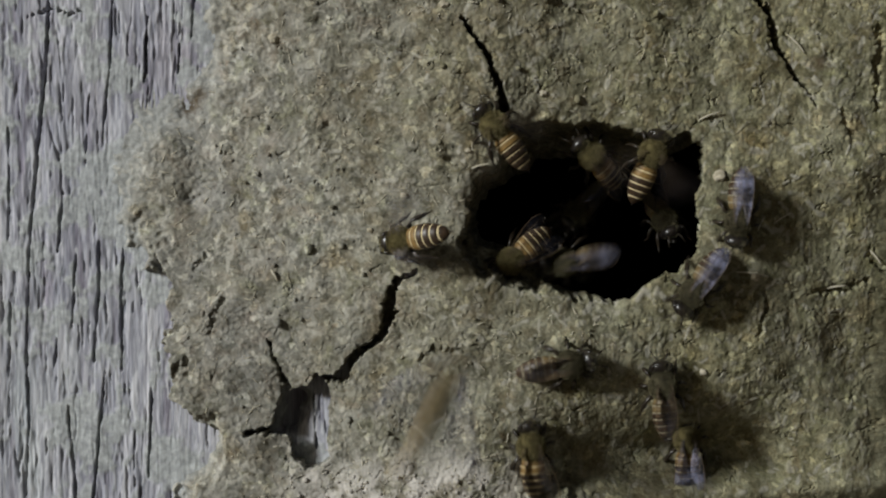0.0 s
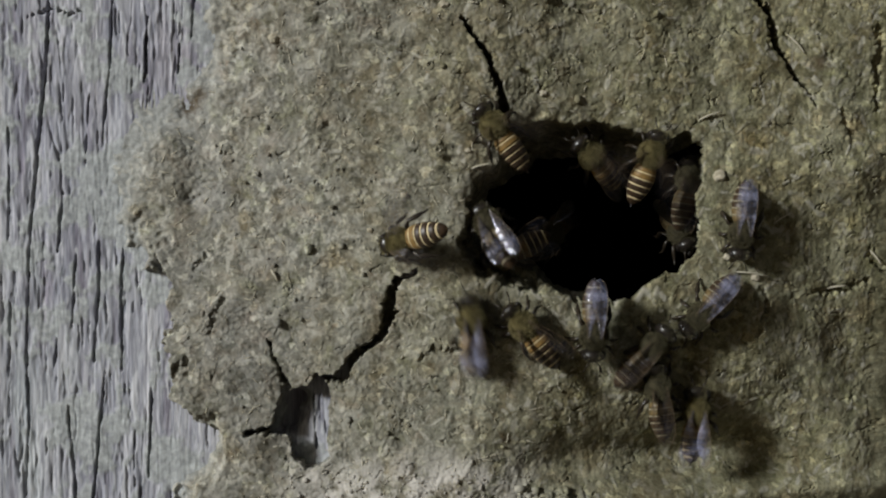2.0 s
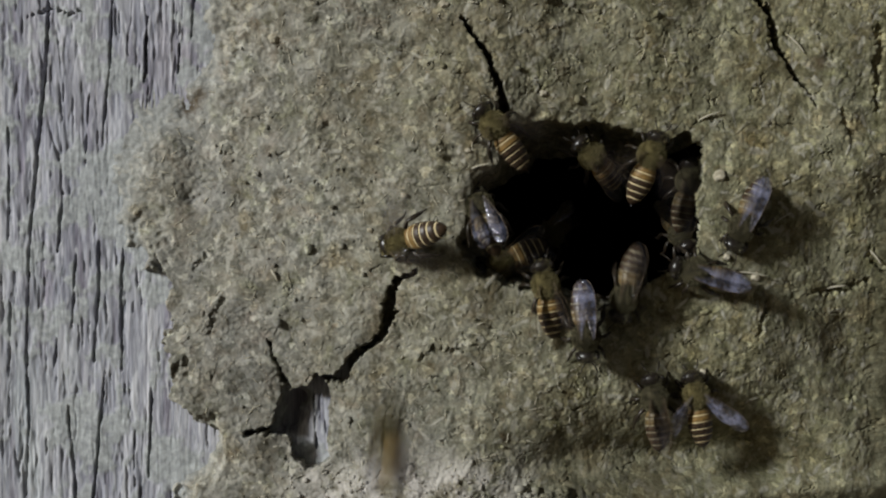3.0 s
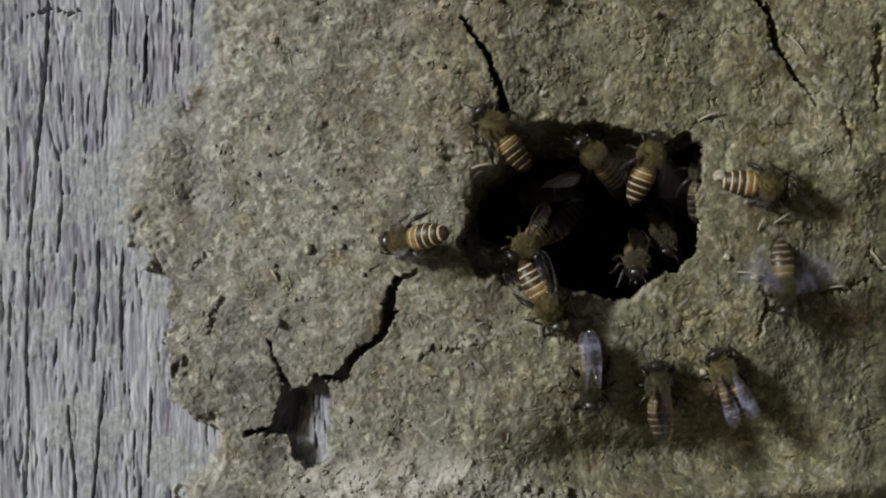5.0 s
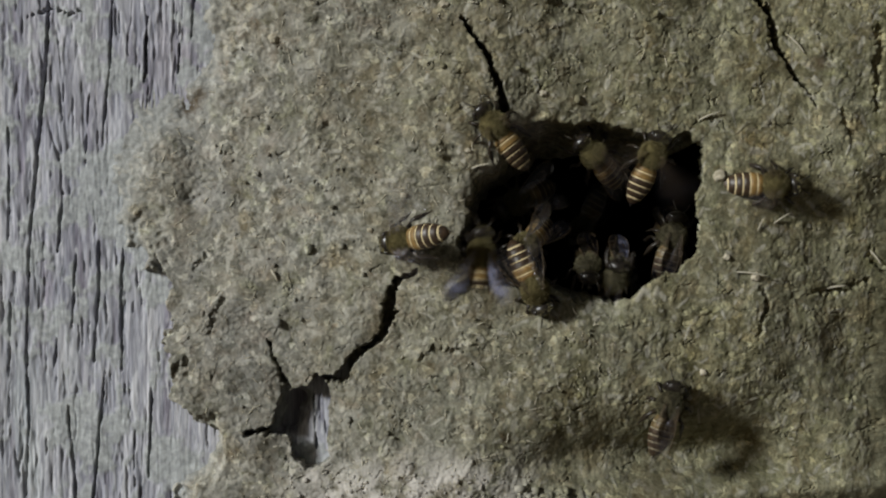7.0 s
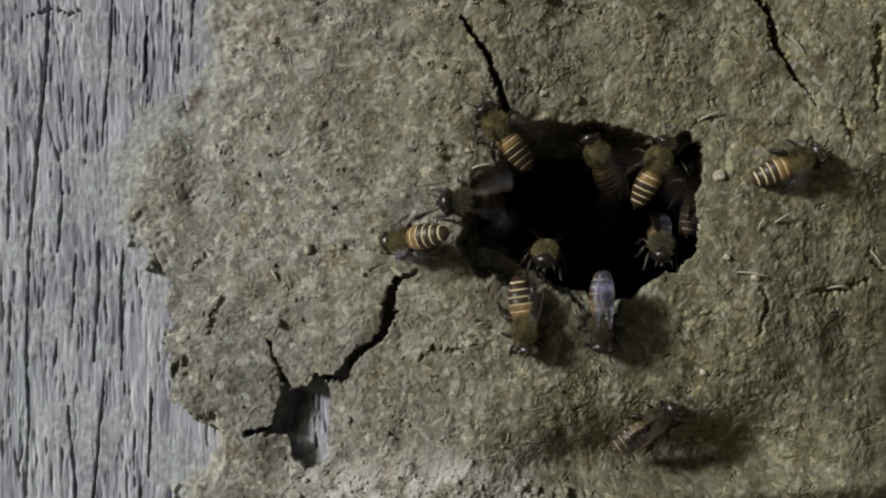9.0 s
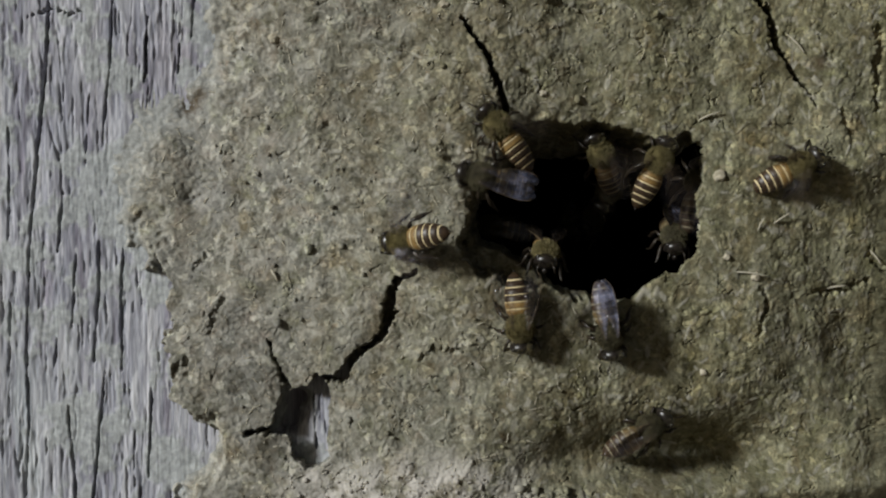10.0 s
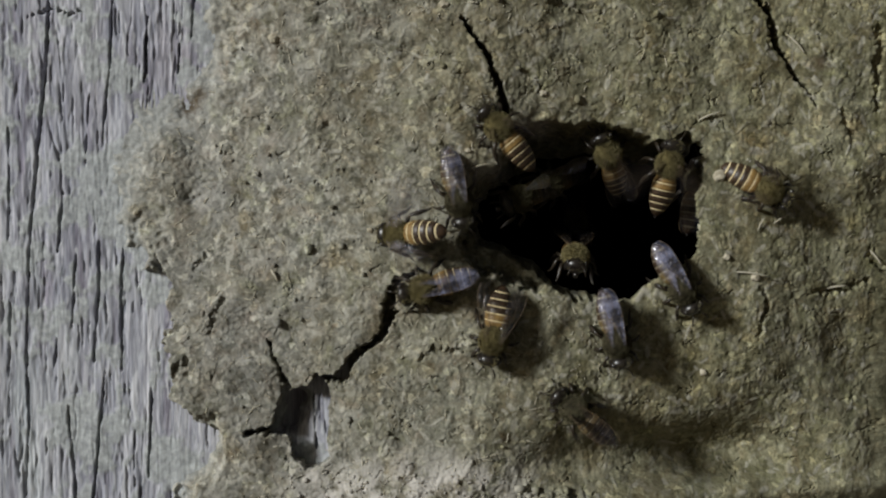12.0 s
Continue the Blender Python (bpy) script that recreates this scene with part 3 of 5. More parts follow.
bmesh.ops.create_grid(bm, x_segments=2, y_segments=2, size=400)
tagged(link_mesh("ground", bm, SOIL), "bare trodden brown soil under the wall", "ground", kind="structure")


# ---------------------------------------------------------------- straw and crumbs in the mud
def tube(bm, points, radii, sides=6, mat=0):
    """A tapering round tube along points."""
    rings, pts = [], [Vector(p) for p in points]
    for i, p in enumerate(pts):
        along = (pts[min(i + 1, len(pts) - 1)] - pts[max(i - 1, 0)]).normalized()
        side = along.cross(Vector((0.31, 0.87, 0.38))).normalized()
        up = along.cross(side)
        rings.append([bm.verts.new(p + radii[i] * (math.cos(a) * side + math.sin(a) * up))
                      for a in (2 * math.pi * k / sides for k in range(sides))])
    for a, b in zip(rings, rings[1:]):
        for k in range(sides):
            bm.faces.new((a[k], a[(k + 1) % sides], b[(k + 1) % sides], b[k])).material_index = mat
    bm.faces.new(rings[0][::-1]).material_index = mat
    bm.faces.new(rings[-1]).material_index = mat


def straw_flecks(count):
    rng = np.random.RandomState(5)
    u, v = rng.uniform(-50, 62, count * 2), rng.uniform(-35, 35, count * 2)
    h, d = mud_height(u, v)
    good = np.where((h > 1.0) & (d < -0.8))[0][:count]
    verts, faces = [], []
    for i in good:
        a, tilt = rng.uniform(0, math.pi), rng.uniform(-0.25, 0.25)
        long = rng.gamma(2.0, 0.15) + 0.15
        wide = rng.uniform(0.03, 0.08) * (1 + 0.35 * long)
        c, s = math.cos(a), math.sin(a)
        bend = rng.uniform(-0.25, 0.25) * long
        base = len(verts)
        for k, w in ((-1, 0.4), (0, 1.0), (1, 0.5)):
            mu, mv = u[i] + c * k * long - s * bend * (1 - k * k), v[i] + s * k * long + c * bend * (1 - k * k)
            mh = h[i] + 0.06 + k * tilt * long
            for q, up in ((-1, 0.0), (0, 1.0), (1, 0.0)):
                verts.append(wall_point(mu - s * q * w * wide, mv + c * q * w * wide, mh + up * wide * 0.9 - 0.02))
        for k in (0, 3):
            b = base + k
            faces += [(b, b + 1, b + 4, b + 3), (b + 1, b + 2, b + 5, b + 4)]
    me = bpy.data.meshes.new("straw_flecks")
    me.from_pydata(verts, [], faces)
    me.materials.append(STRAW)
    return tagged(new("straw_flecks", me), "short pale straw bits stuck in the dried mud", "straw", kind="stuff")


def mud_crumbs(count, box=(-48, 62, -35, 35), mat=None, grow=1.0, seed=8):
    rng = np.random.RandomState(seed)
    u, v = rng.uniform(box[0], box[1], count * 2), rng.uniform(box[2], box[3], count * 2)
    h, d = mud_height(u, v)
    good = np.where((h > 1.0) & (d < -0.6))[0][:count]
    ball = bmesh.new()
    bmesh.ops.create_icosphere(ball, subdivisions=1, radius=1)
    shape = [w.co.copy() for w in ball.verts]
    tris = [[w.index for w in f.verts] for f in ball.faces]
    ball.free()
    verts, faces = [], []
    for i in good:
        r, base = grow * (0.14 + rng.gamma(1.5, 0.10)), len(verts)
        stretch = rng.uniform(0.6, 1.3, 3)
        for w in shape:
            j = r * rng.uniform(0.75, 1.2)
            verts.append(wall_point(u[i] + w.x * j * stretch[0], v[i] + w.y * j * stretch[1], h[i] + 0.25 * r + w.z * j * 0.8 * stretch[2]))
        faces += [[base + k for k in t] for t in tris]
    me = bpy.data.meshes.new("mud_crumbs")
    me.from_pydata(verts, [], faces)
    me.polygons.foreach_set("use_smooth", np.ones(len(faces), bool))
    me.materials.append(mat or MUD)
    return tagged(new("mud_crumbs", me), "small crumbs of dried grey-brown mud", "crumbs", kind="stuff")


def straw_piece(u, v, turn, long, wide, label):
    """A split, slightly bent stalk lying on the mud."""
    bm = bmesh.new()
    c, s = math.cos(radians(turn)), math.sin(radians(turn))
    pts, rr = [], []
    for k in range(7):
        q = k / 6 - 0.5
        bend = 0.18 * long * (0.25 - q * q)
        uu, vv = u + c * q * long - s * bend, v + s * q * long + c * bend
        h = float(mud_height(np.array([u]), np.array([v]))[0][0]) + 0.25 + 0.5 * (0.25 - q * q)
        pts.append(wall_point(uu, vv, h))
        rr.append(wide * MM * (0.55 if k in (0, 6) else 1.0 - 0.25 * abs(q)))
    tube(bm, pts, rr, 6)
    tagged(link_mesh("straw_piece", bm, STRAW), label, "straw", "straw pieces in the mud")


def pebble(u, v, size, label, seed):
    """A rounded, chipped grain half sunk in the mud."""
    bm = bmesh.new()
    h = float(mud_height(np.array([u]), np.array([v]))[0][0])
    bmesh.ops.create_icosphere(bm, subdivisions=3, radius=1)
    for w in bm.verts:
        k = 1 + 0.45 * noise.noise(w.co * 1.5 + Vector((seed, 0, 0))) + 0.16 * noise.noise(w.co * 4)
        p = w.co * k * size
        w.co = wall_point(u + p.x, v + 0.85 * p.y, h + 0.05 * size + 0.6 * p.z)
    tagged(link_mesh("pebble", bm, PEBBLE), label, "pebble", "pebbles in the mud")


straw_piece(47.62, 3.94, 35, 4.25, 0.13, "pale split straw lying on the mud")
straw_piece(44.77, 3.48, 64, 2.13, 0.1, "short pale straw bit beside a longer one")
straw_piece(37.44, 18.63, 20, 3.43, 0.15, "pale flattened straw bit on the mud")
straw_piece(56.32, -5.72, 10, 4.45, 0.17, "weathered twig bit pressed into the mud")
straw_piece(50.00, 29.08, -47, 3.76, 0.14, "pale bent straw near a crack")
straw_piece(-22.94, -3.62, -59, 1.79, 0.17, "short pale straw bit in the mud")
straw_piece(43.26, -3.60, -7, 5.42, 0.14, "thin straw half covered by mud")
straw_piece(5.29, 11.35, 13, 2.76, 0.16, "pale straw bit at the entrance corner")
straw_piece(62.90, -1.15, -50, 3.00, 0.16, "dark-edged straw bit near a crevice")
pebble(38.94, 10.23, 0.92, "pale rounded pebble set in the mud", 0)
pebble(3.47, 6.95, 0.46, "tiny white grain at the entrance corner", 7)
pebble(3.39, 13.48, 0.42, "tiny pale grain beside a bee", 14)
pebble(13.74, 21.31, 0.54, "small pale grain in the mud", 21)
pebble(0.08, 32.97, 0.62, "pale grain in the mud", 28)
pebble(-9.93, 2.54, 0.46, "yellowish grain in the mud", 35)
pebble(44.12, -3.92, 0.69, "pale grit lump in the mud", 42)
pebble(-5.31, 7.39, 0.46, "pale grain in the mud", 49)
pebble(36.76, -17.46, 0.62, "pale grain on shaded mud", 56)
pebble(-23.21, 28.71, 0.69, "pale grain in the mud", 63)
pebble(39.83, -1.11, 0.54, "pale grain in the mud", 70)

straw_flecks(950)
mud_crumbs(120)
mud_crumbs(200, (10, 62, -36, -31.2), None, 1.0, 9)
mud_crumbs(46, (12, 56, -36, -32.6), None, 2.3, 11)
mud_crumbs(170, (-22, 9, -36, -30.5), CHALK, 0.62, 10)


# ---------------------------------------------------------------- bees
def ball(bm, centre, radii, turn=(0, 0, 0), seg=16, rings=10, mat=0):
    m = pose(*[c * MM for c in centre], *turn) @ Matrix.Diagonal((*[r * MM for r in radii], 1))
    out = bmesh.ops.create_uvsphere(bm, u_segments=seg, v_segments=rings, radius=1, matrix=m)
    for w in out["verts"]:
        for f in w.link_faces:
            f.material_index = mat
    return out["verts"]


def hairs(bm, centre, radii, count, length, rng, lean=(-0.5, 0, 0.0)):
    """Short fine hairs standing off an egg-shaped body."""
    for _ in range(count):
        d = Vector(rng.normal(size=3)).normalized()
        if d.z < -0.35:
            d.z = -d.z
        p = Vector([c + d[i] * radii[i] for i, c in enumerate(centre)])
        tip = p + (d + Vector(lean) * rng.uniform(0.4, 1.0)).normalized() * length * rng.uniform(0.6, 1.2)
        side = d.cross(Vector(rng.normal(size=3))).normalized() * 0.04
        vs = [bm.verts.new(q * MM) for q in (p - side, p + side, tip)]
        bm.faces.new(vs)


ABDOMEN_R = ((0.0, 1.05), (0.07, 1.55), (0.20, 1.84), (0.38, 1.92), (0.58, 1.80), (0.78, 1.38), (0.92, 0.92), (1.0, 0.25))


def abdomen_ring(s, grow=1.0, sides=18, low=-1.0):
    """One ring of the abdomen at the share s of its length, for the back (low > -1) or all round."""
    r = float(np.interp(s, [a for a, _ in ABDOMEN_R], [b for _, b in ABDOMEN_R])) * grow * 0.88
    x, z = -1.45 - 6.1 * s, 2.35 - 0.55 * s - 0.85 * s * s
    out = []
    for k in range(sides + 1):
        a = math.pi * (-0.16 + 1.32 * k / sides) if low > -1 else 2 * math.pi * k / (sides + 1)
        out.append(Vector((x, r * 1.02 * math.cos(a), z + r * 0.82 * math.sin(a))) * MM)
    return out


def skin_rings(bm, rings, closed, mats):
    rows = [[bm.verts.new(p) for p in ring] for ring in rings]
    n = len(rows[0])
    for i, (a, b) in enumerate(zip(rows, rows[1:])):
        for k in range(n if closed else n - 1):
            bm.faces.new((a[k], b[k], b[(k + 1) % n], a[(k + 1) % n])).material_index = mats[i]
    return rows


FORE = [(0.0, 0.12, -0.12), (0.12, 0.26, -0.30), (0.3, 0.46, -0.75), (0.5, 0.58, -1.30), (0.68, 0.58, -1.65), (0.82, 0.46, -1.72), (0.93, 0.16, -1.45), (1.0, -0.35, -0.85)]
HIND = [(0.0, 0.10, -0.12), (0.2, 0.28, -0.45), (0.45, 0.36, -0.95), (0.7, 0.22, -1.15), (0.9, -0.05, -0.95), (1.0, -0.35, -0.60)]


def wing_mesh(outline, length, sign):
    """A thin cambered membrane from its hinge back along -x, with raised veins in its second material."""
    bm = bmesh.new()
    rows = []
    for s, lead, trail in outline:
        row = []
        for k in range(6):
            w = k / 5
            y = lead + (trail - lead) * w
            z = 0.16 * math.sin(math.pi * w) * s + 0.05 * math.sin(9 * w + 7 * s)
            row.append(Vector((-s * length, sign * y, z)) * MM)
        rows.append(row)
    vs = [[bm.verts.new(p) for p in row] for row in rows]
    for a, b in zip(vs, vs[1:]):
        for k in range(5):
            bm.faces.new((a[k], b[k], b[k + 1], a[k + 1]))
    for k, r in ((0, 0.04), (2, 0.014), (4, 0.012)):
        pts = [row[k] + Vector((0, 0, 0.02 * MM)) for row in rows[:len(rows) - (1 if k else 0)]]
        tube(bm, pts, [r * MM] * len(pts), 4, 1)
    for i in (3, 4):
        if i < len(rows) - 1:
            pts = [rows[i][k] + Vector((0, 0, 0.02 * MM)) for k in range(5)]
            tube(bm, pts, [0.012 * MM] * 5, 4, 1)
    return bm


LEGS = {"front": (1.0, 1.05, (1.9, 2.0), (2.6, 2.3), (3.3, 2.6)),
        "middle": (0.0, 1.2, (0.2, 2.5), (0.1, 3.1), (-0.3, 3.7)),
        "hind": (-0.9, 1.1, (-2.0, 2.4), (-3.2, 2.9), (-4.2, 3.2))}


def leg_mesh(kind, sign):
    x, y, knee, ankle, toe = LEGS[kind]
    wide = 1.35 if kind == "hind" else 1.0
    bm = bmesh.new()
    pts = [(x, y, 1.5), (0.5 * (x + knee[0]), 0.5 * (y + knee[1]), 2.0), (knee[0], knee[1], 2.1),
           (0.5 * (knee[0] + ankle[0]), 0.5 * (knee[1] + ankle[1]), 1.35), (ankle[0], ankle[1], 0.5),
           (0.5 * (ankle[0] + toe[0]), 0.5 * (ankle[1] + toe[1]), 0.18), (toe[0], toe[1], 0.05)]
    origin = Vector((x, sign * y, 1.5))
    rr = [0.22, 0.30 * wide, 0.22, 0.30 * wide, 0.20 * wide, 0.13, 0.08]
    tube(bm, [(Vector((p[0], sign * p[1], p[2])) - origin) * MM for p in pts], [r * MM for r in rr], 6)
    return bm, origin * MM


def wing_rest(sign, fore, spread, tilt=6.0):
    """A wing's pose on its bee: folded back (spread of about 15 degrees) or spread out."""
    hinge = (0.25, 0.85, 4.45) if fore else (-0.55, 0.80, 4.05)
    return pose(hinge[0] * MM, sign * hinge[1] * MM, hinge[2] * MM, sign * 4, -tilt, -sign * spread)


def honey_bee(membrane, fuzz=FUZZ, fur=FUR, amber=AMBER, pale=PALE_HAIR):
    """A worker bee, head along +x, feet at z = 0: head, thorax, banded abdomen, six legs, four wings."""
    rng = np.random.RandomState(3)
    bee = new("honey_bee")
    bm = bmesh.new()
    ball(bm, (0, 0, 2.6), (2.0, 1.95, 1.75), (0, 8, 0), 20, 12)
    ball(bm, (-1.35, 0, 3.05), (0.75, 1.05, 0.72))
    ball(bm, (-1.75, 0, 2.35), (0.5, 0.45, 0.45), seg=10, rings=6)
    thorax = part("thorax", bm, fuzz, bee, "round thorax under tawny fur")
    bm = bmesh.new()
    hairs(bm, (0, 0, 2.6), (1.98, 1.93, 1.73), 2600, 0.29, rng)
    hairs(bm, (-1.35, 0, 3.05), (0.75, 1.05, 0.72), 120, 0.45, rng)
    tagged(part("fur", bm, fur, thorax, "short tawny fur"), kind="stuff")
    # head
    bm = bmesh.new()
    vs = ball(bm, (2.5, 0, 2.2), (1.02, 1.62, 1.35), (0, 30, 0), 16, 10)
    for w in vs:
        low = max(0.0, (2.2 * MM - w.co.z) / (1.3 * MM))
        w.co.y *= 1 - 0.45 * low
    ball(bm, (3.25, 0, 1.15), (0.35, 0.42, 0.45), (0, 20, 0), 10, 6)
    head = part("head", bm, CHITIN, bee, "glossy black head")
    for sign in (1, -1):
        bm = bmesh.new()
        ball(bm, (2.55, sign * 1.32, 2.35), (0.50, 0.38, 1.0), (sign * 8, 24, 0), 12, 8)
        part("eye", bm, CHITIN, head, "shiny dark compound eye")
        bm = bmesh.new()
        tube(bm, [Vector(p) * MM for p in ((3.35, sign * 0.3, 2.3), (3.9, sign * 0.75, 2.75), (4.35, sign * 1.0, 2.5), (5.0, sign * 1.25, 1.8))],
             [0.09 * MM, 0.09 * MM, 0.11 * MM, 0.09 * MM], 5)
        part("antenna", bm, LEG, head)
    bm = bmesh.new()
    hairs(bm, (2.5, 0, 2.4), (0.98, 1.3, 1.3), 260, 0.42, rng, (0.1, 0, 0.3))
    tagged(part("fur", bm, fur, head, "fine tawny hairs"), kind="stuff")
    # abdomen
    bm = bmesh.new()
    ss = [0.0, 0.05, 0.12, 0.22, 0.35, 0.5, 0.65, 0.8, 0.9, 0.97, 1.0]
    rows = skin_rings(bm, [abdomen_ring(s, 0.93, 17) for s in ss], True, [0] * 20)
    bm.faces.new(rows[0])
    bm.faces.new(rows[-1][::-1])
    bmesh.ops.recalc_face_normals(bm, faces=bm.faces)
    abdomen = part("abdomen", bm, amber, bee, "abdomen banded amber, dark brown and cream")
    cuts = [0.02, 0.17, 0.33, 0.49, 0.65, 0.81, 0.985]
    for i, (a, b) in enumerate(zip(cuts, cuts[1:])):
        bm = bmesh.new()
        shares = (0.0, 0.08, 0.26, 0.52, 0.76, 1.06)
        rings = [abdomen_ring(a + (b - a) * q, 1.0 + 0.035 * q, 18, 0.0) for q in shares]
        rings.append(abdomen_ring(a + (b - a) * 1.06, 0.95, 18, 0.0))
        skin_rings(bm, rings, False, (1, 1, 0, 0, 0, 2) if i < 2 else (1, 1, 2, 2, 2, 2))
        bmesh.ops.recalc_face_normals(bm, faces=bm.faces)
        part("tergite", bm, (amber, pale if i > 0 else amber, DARK_BAND), abdomen)
    bm = bmesh.new()
    tube(bm, [Vector(p) * MM for p in ((-7.6, 0, 1.05), (-8.0, 0, 0.9))], [0.14 * MM, 0.02 * MM], 6)
    part("tail_tip", bm, CHITIN, abdomen)
    for kind in LEGS:
        for sign in (1, -1):
            bm, origin = leg_mesh(kind, sign)
            leg = part(kind + "_leg", bm, LEG, bee)
            leg.location = origin
    for sign in (1, -1):
        for name, outline, length, fore in (("forewing", FORE, 8.0, True), ("hindwing", HIND, 5.6, False)):
            w = part(name, wing_mesh(outline, length, sign), (membrane, VEIN), bee, "clear veined wing")
            w.matrix_basis = wing_rest(sign, fore, 14 if fore else 10)
    return tagged(bee, "worker honey bee with cream and dark banded abdomen", "bee", "bees at the entrance")


def wings_of(bee):
    """The four wings with their side and kind."""
    return [(w, 1 if w.location.y > 0 else -1, w.name.startswith("fore")) for w in bee.children if "wing" in w.name]


def hold_wings(bee, spread, tilt=6.0):
    """Rest the wings: about 2 degrees folded over the back, 14 in a V, 45 held out."""
    for w, sign, fore in wings_of(bee):
        w.matrix_basis = wing_rest(sign, fore, spread if fore else spread * 0.8 + 2, tilt)


def beat_wings(bee, states):
    """Key the wings through (start, end, spread, stroke): a stroke of 0 rests, else they beat up and down."""
    for w, sign, fore in wings_of(bee):
        rows = []
        for start, end, spread, stroke in states:
            n = max(1, round((end - start) * FPS)) if stroke else 1
            for k in range(n + 1):
                beat = stroke * (0, 1, -1)[k % 3]
                rows.append((start + (end - start) * k / n, wing_rest(sign, fore, spread + beat, 6 - 0.4 * beat if stroke else 6)))
        walk(w, rows)


def step_legs(bee, spans):
    """Swing the legs in two tripods while the bee walks, in (start, end) spans; still in between."""
    for leg in [o for o in bee.children if "leg" in o.name]:
        sign = 1 if leg.location.y > 0 else -1
        phase = sign * (-1 if leg.name.startswith("middle") else 1)
        base, rows = leg.location.copy(), [(0.0, Matrix.Translation(leg.location))]
        for start, end in spans:
            n = max(2, round((end - start) / 0.1))
            for k in range(n + 1):
                swing = 0.0 if k in (0, n) else 17 * phase * (-1) ** k
                t = start + (end - start) * k / n
                if t > rows[-1][0] + 0.03:
                    rows.append((t, Matrix.Translation(base) @ pose(0, 0, 0, 0, 0, swing)))
        if rows[-1][0] < 11.95:
            rows.append((12.0, Matrix.Translation(base)))
        walk(leg, rows)


def bee_pose(u, v, lift, heading, pitch=0.0, roll=0.0):
    """A bee on the mud: its feet lift over the smooth face, heading 0 to the right and 90 up, nose out by pitch."""
    h = float(skin(u, v)) + lift
    return (pose(0, 0, CENTRE_Z, 90, 0, 0) @ pose(u * MM, v * MM, h * MM, 0, 0, heading) @ pose(0, 0, 0, 0, -pitch, 0) @ pose(0, 0, 0, roll, 0, 0))


first_bee = honey_bee(CLEAR_WING)
# the same worker in dimmed colours, with shade painted into its body
first_dimmed_bee = honey_bee(CLEAR_WING, DIMMED_FUZZ, DIMMED_FUR, DIMMED_AMBER, DIMMED_HAIR)
first_glint_bee = honey_bee(GLINT_WING)
first_faint_glint_bee = honey_bee(FAINT_GLINT_WING, DIMMED_FUZZ, DIMMED_FUR, DIMMED_AMBER, DIMMED_HAIR)
first_dimmed_glint_bee = honey_bee(GLINT_WING, DIMMED_FUZZ, DIMMED_FUR, DIMMED_AMBER, DIMMED_HAIR)


bee_at_crack = first_bee
bee_on_mud = copy_thing(first_bee, Matrix())
bee_in_roof = copy_thing(first_bee, Matrix())
bee_under_roof = copy_thing(first_bee, Matrix())
bee_left_lip = copy_thing(first_bee, Matrix())
bee_right_rim = first_dimmed_glint_bee
bee_right_fanner = copy_thing(first_bee, Matrix())
bee_wanderer = copy_thing(first_dimmed_glint_bee, Matrix())
bee_below = copy_thing(first_dimmed_bee, Matrix())
bee_fanning = first_glint_bee
bee_climber = copy_thing(first_dimmed_bee, Matrix())
bee_left_climber = first_faint_glint_bee
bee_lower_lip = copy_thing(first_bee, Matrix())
bee_foot = copy_thing(first_dimmed_glint_bee, Matrix())
bee_flyer = copy_thing(first_glint_bee, Matrix())
bee_right_wall = copy_thing(first_dimmed_bee, Matrix())
bee_deep = copy_thing(first_dimmed_bee, Matrix())
bee_guard = first_dimmed_bee
bee_at_crack["label"] = "worker honey bee clinging to the rim below a crack, cream-banded abdomen"
bee_on_mud["label"] = "worker honey bee resting on mud with broad cream stripes"
bee_in_roof["label"] = "worker honey bee in the shade under the entrance roof"
bee_under_roof["label"] = "worker honey bee hanging head-up on the entrance rim"
bee_left_lip["label"] = "worker honey bee on the lower lip of the entrance"
bee_right_rim["label"] = "worker honey bee on mud beside the entrance, pale wings folded"
bee_right_fanner["label"] = "worker honey bee fanning on open mud beside the entrance"
bee_wanderer["label"] = "worker honey bee that walks from the mud into the entrance"
bee_below["label"] = "worker honey bee on the shaded mud below the entrance"
bee_fanning["label"] = "worker honey bee with spread wings on shaded mud"
bee_climber["label"] = "worker honey bee climbing up into the entrance"
bee_left_climber["label"] = "worker honey bee at the entrance's worn corner"
bee_lower_lip["label"] = "worker honey bee with orange-banded abdomen under the lip"
bee_foot["label"] = "worker honey bee with folded bluish wings, head down below the hole"
bee_flyer["label"] = "worker honey bee that flies in and lands on the mud"
bee_right_wall["label"] = "worker honey bee on the entrance's inner wall"
bee_deep["label"] = "worker honey bee in the dark of the tunnel"
bee_guard["label"] = "worker honey bee watching from the tunnel"


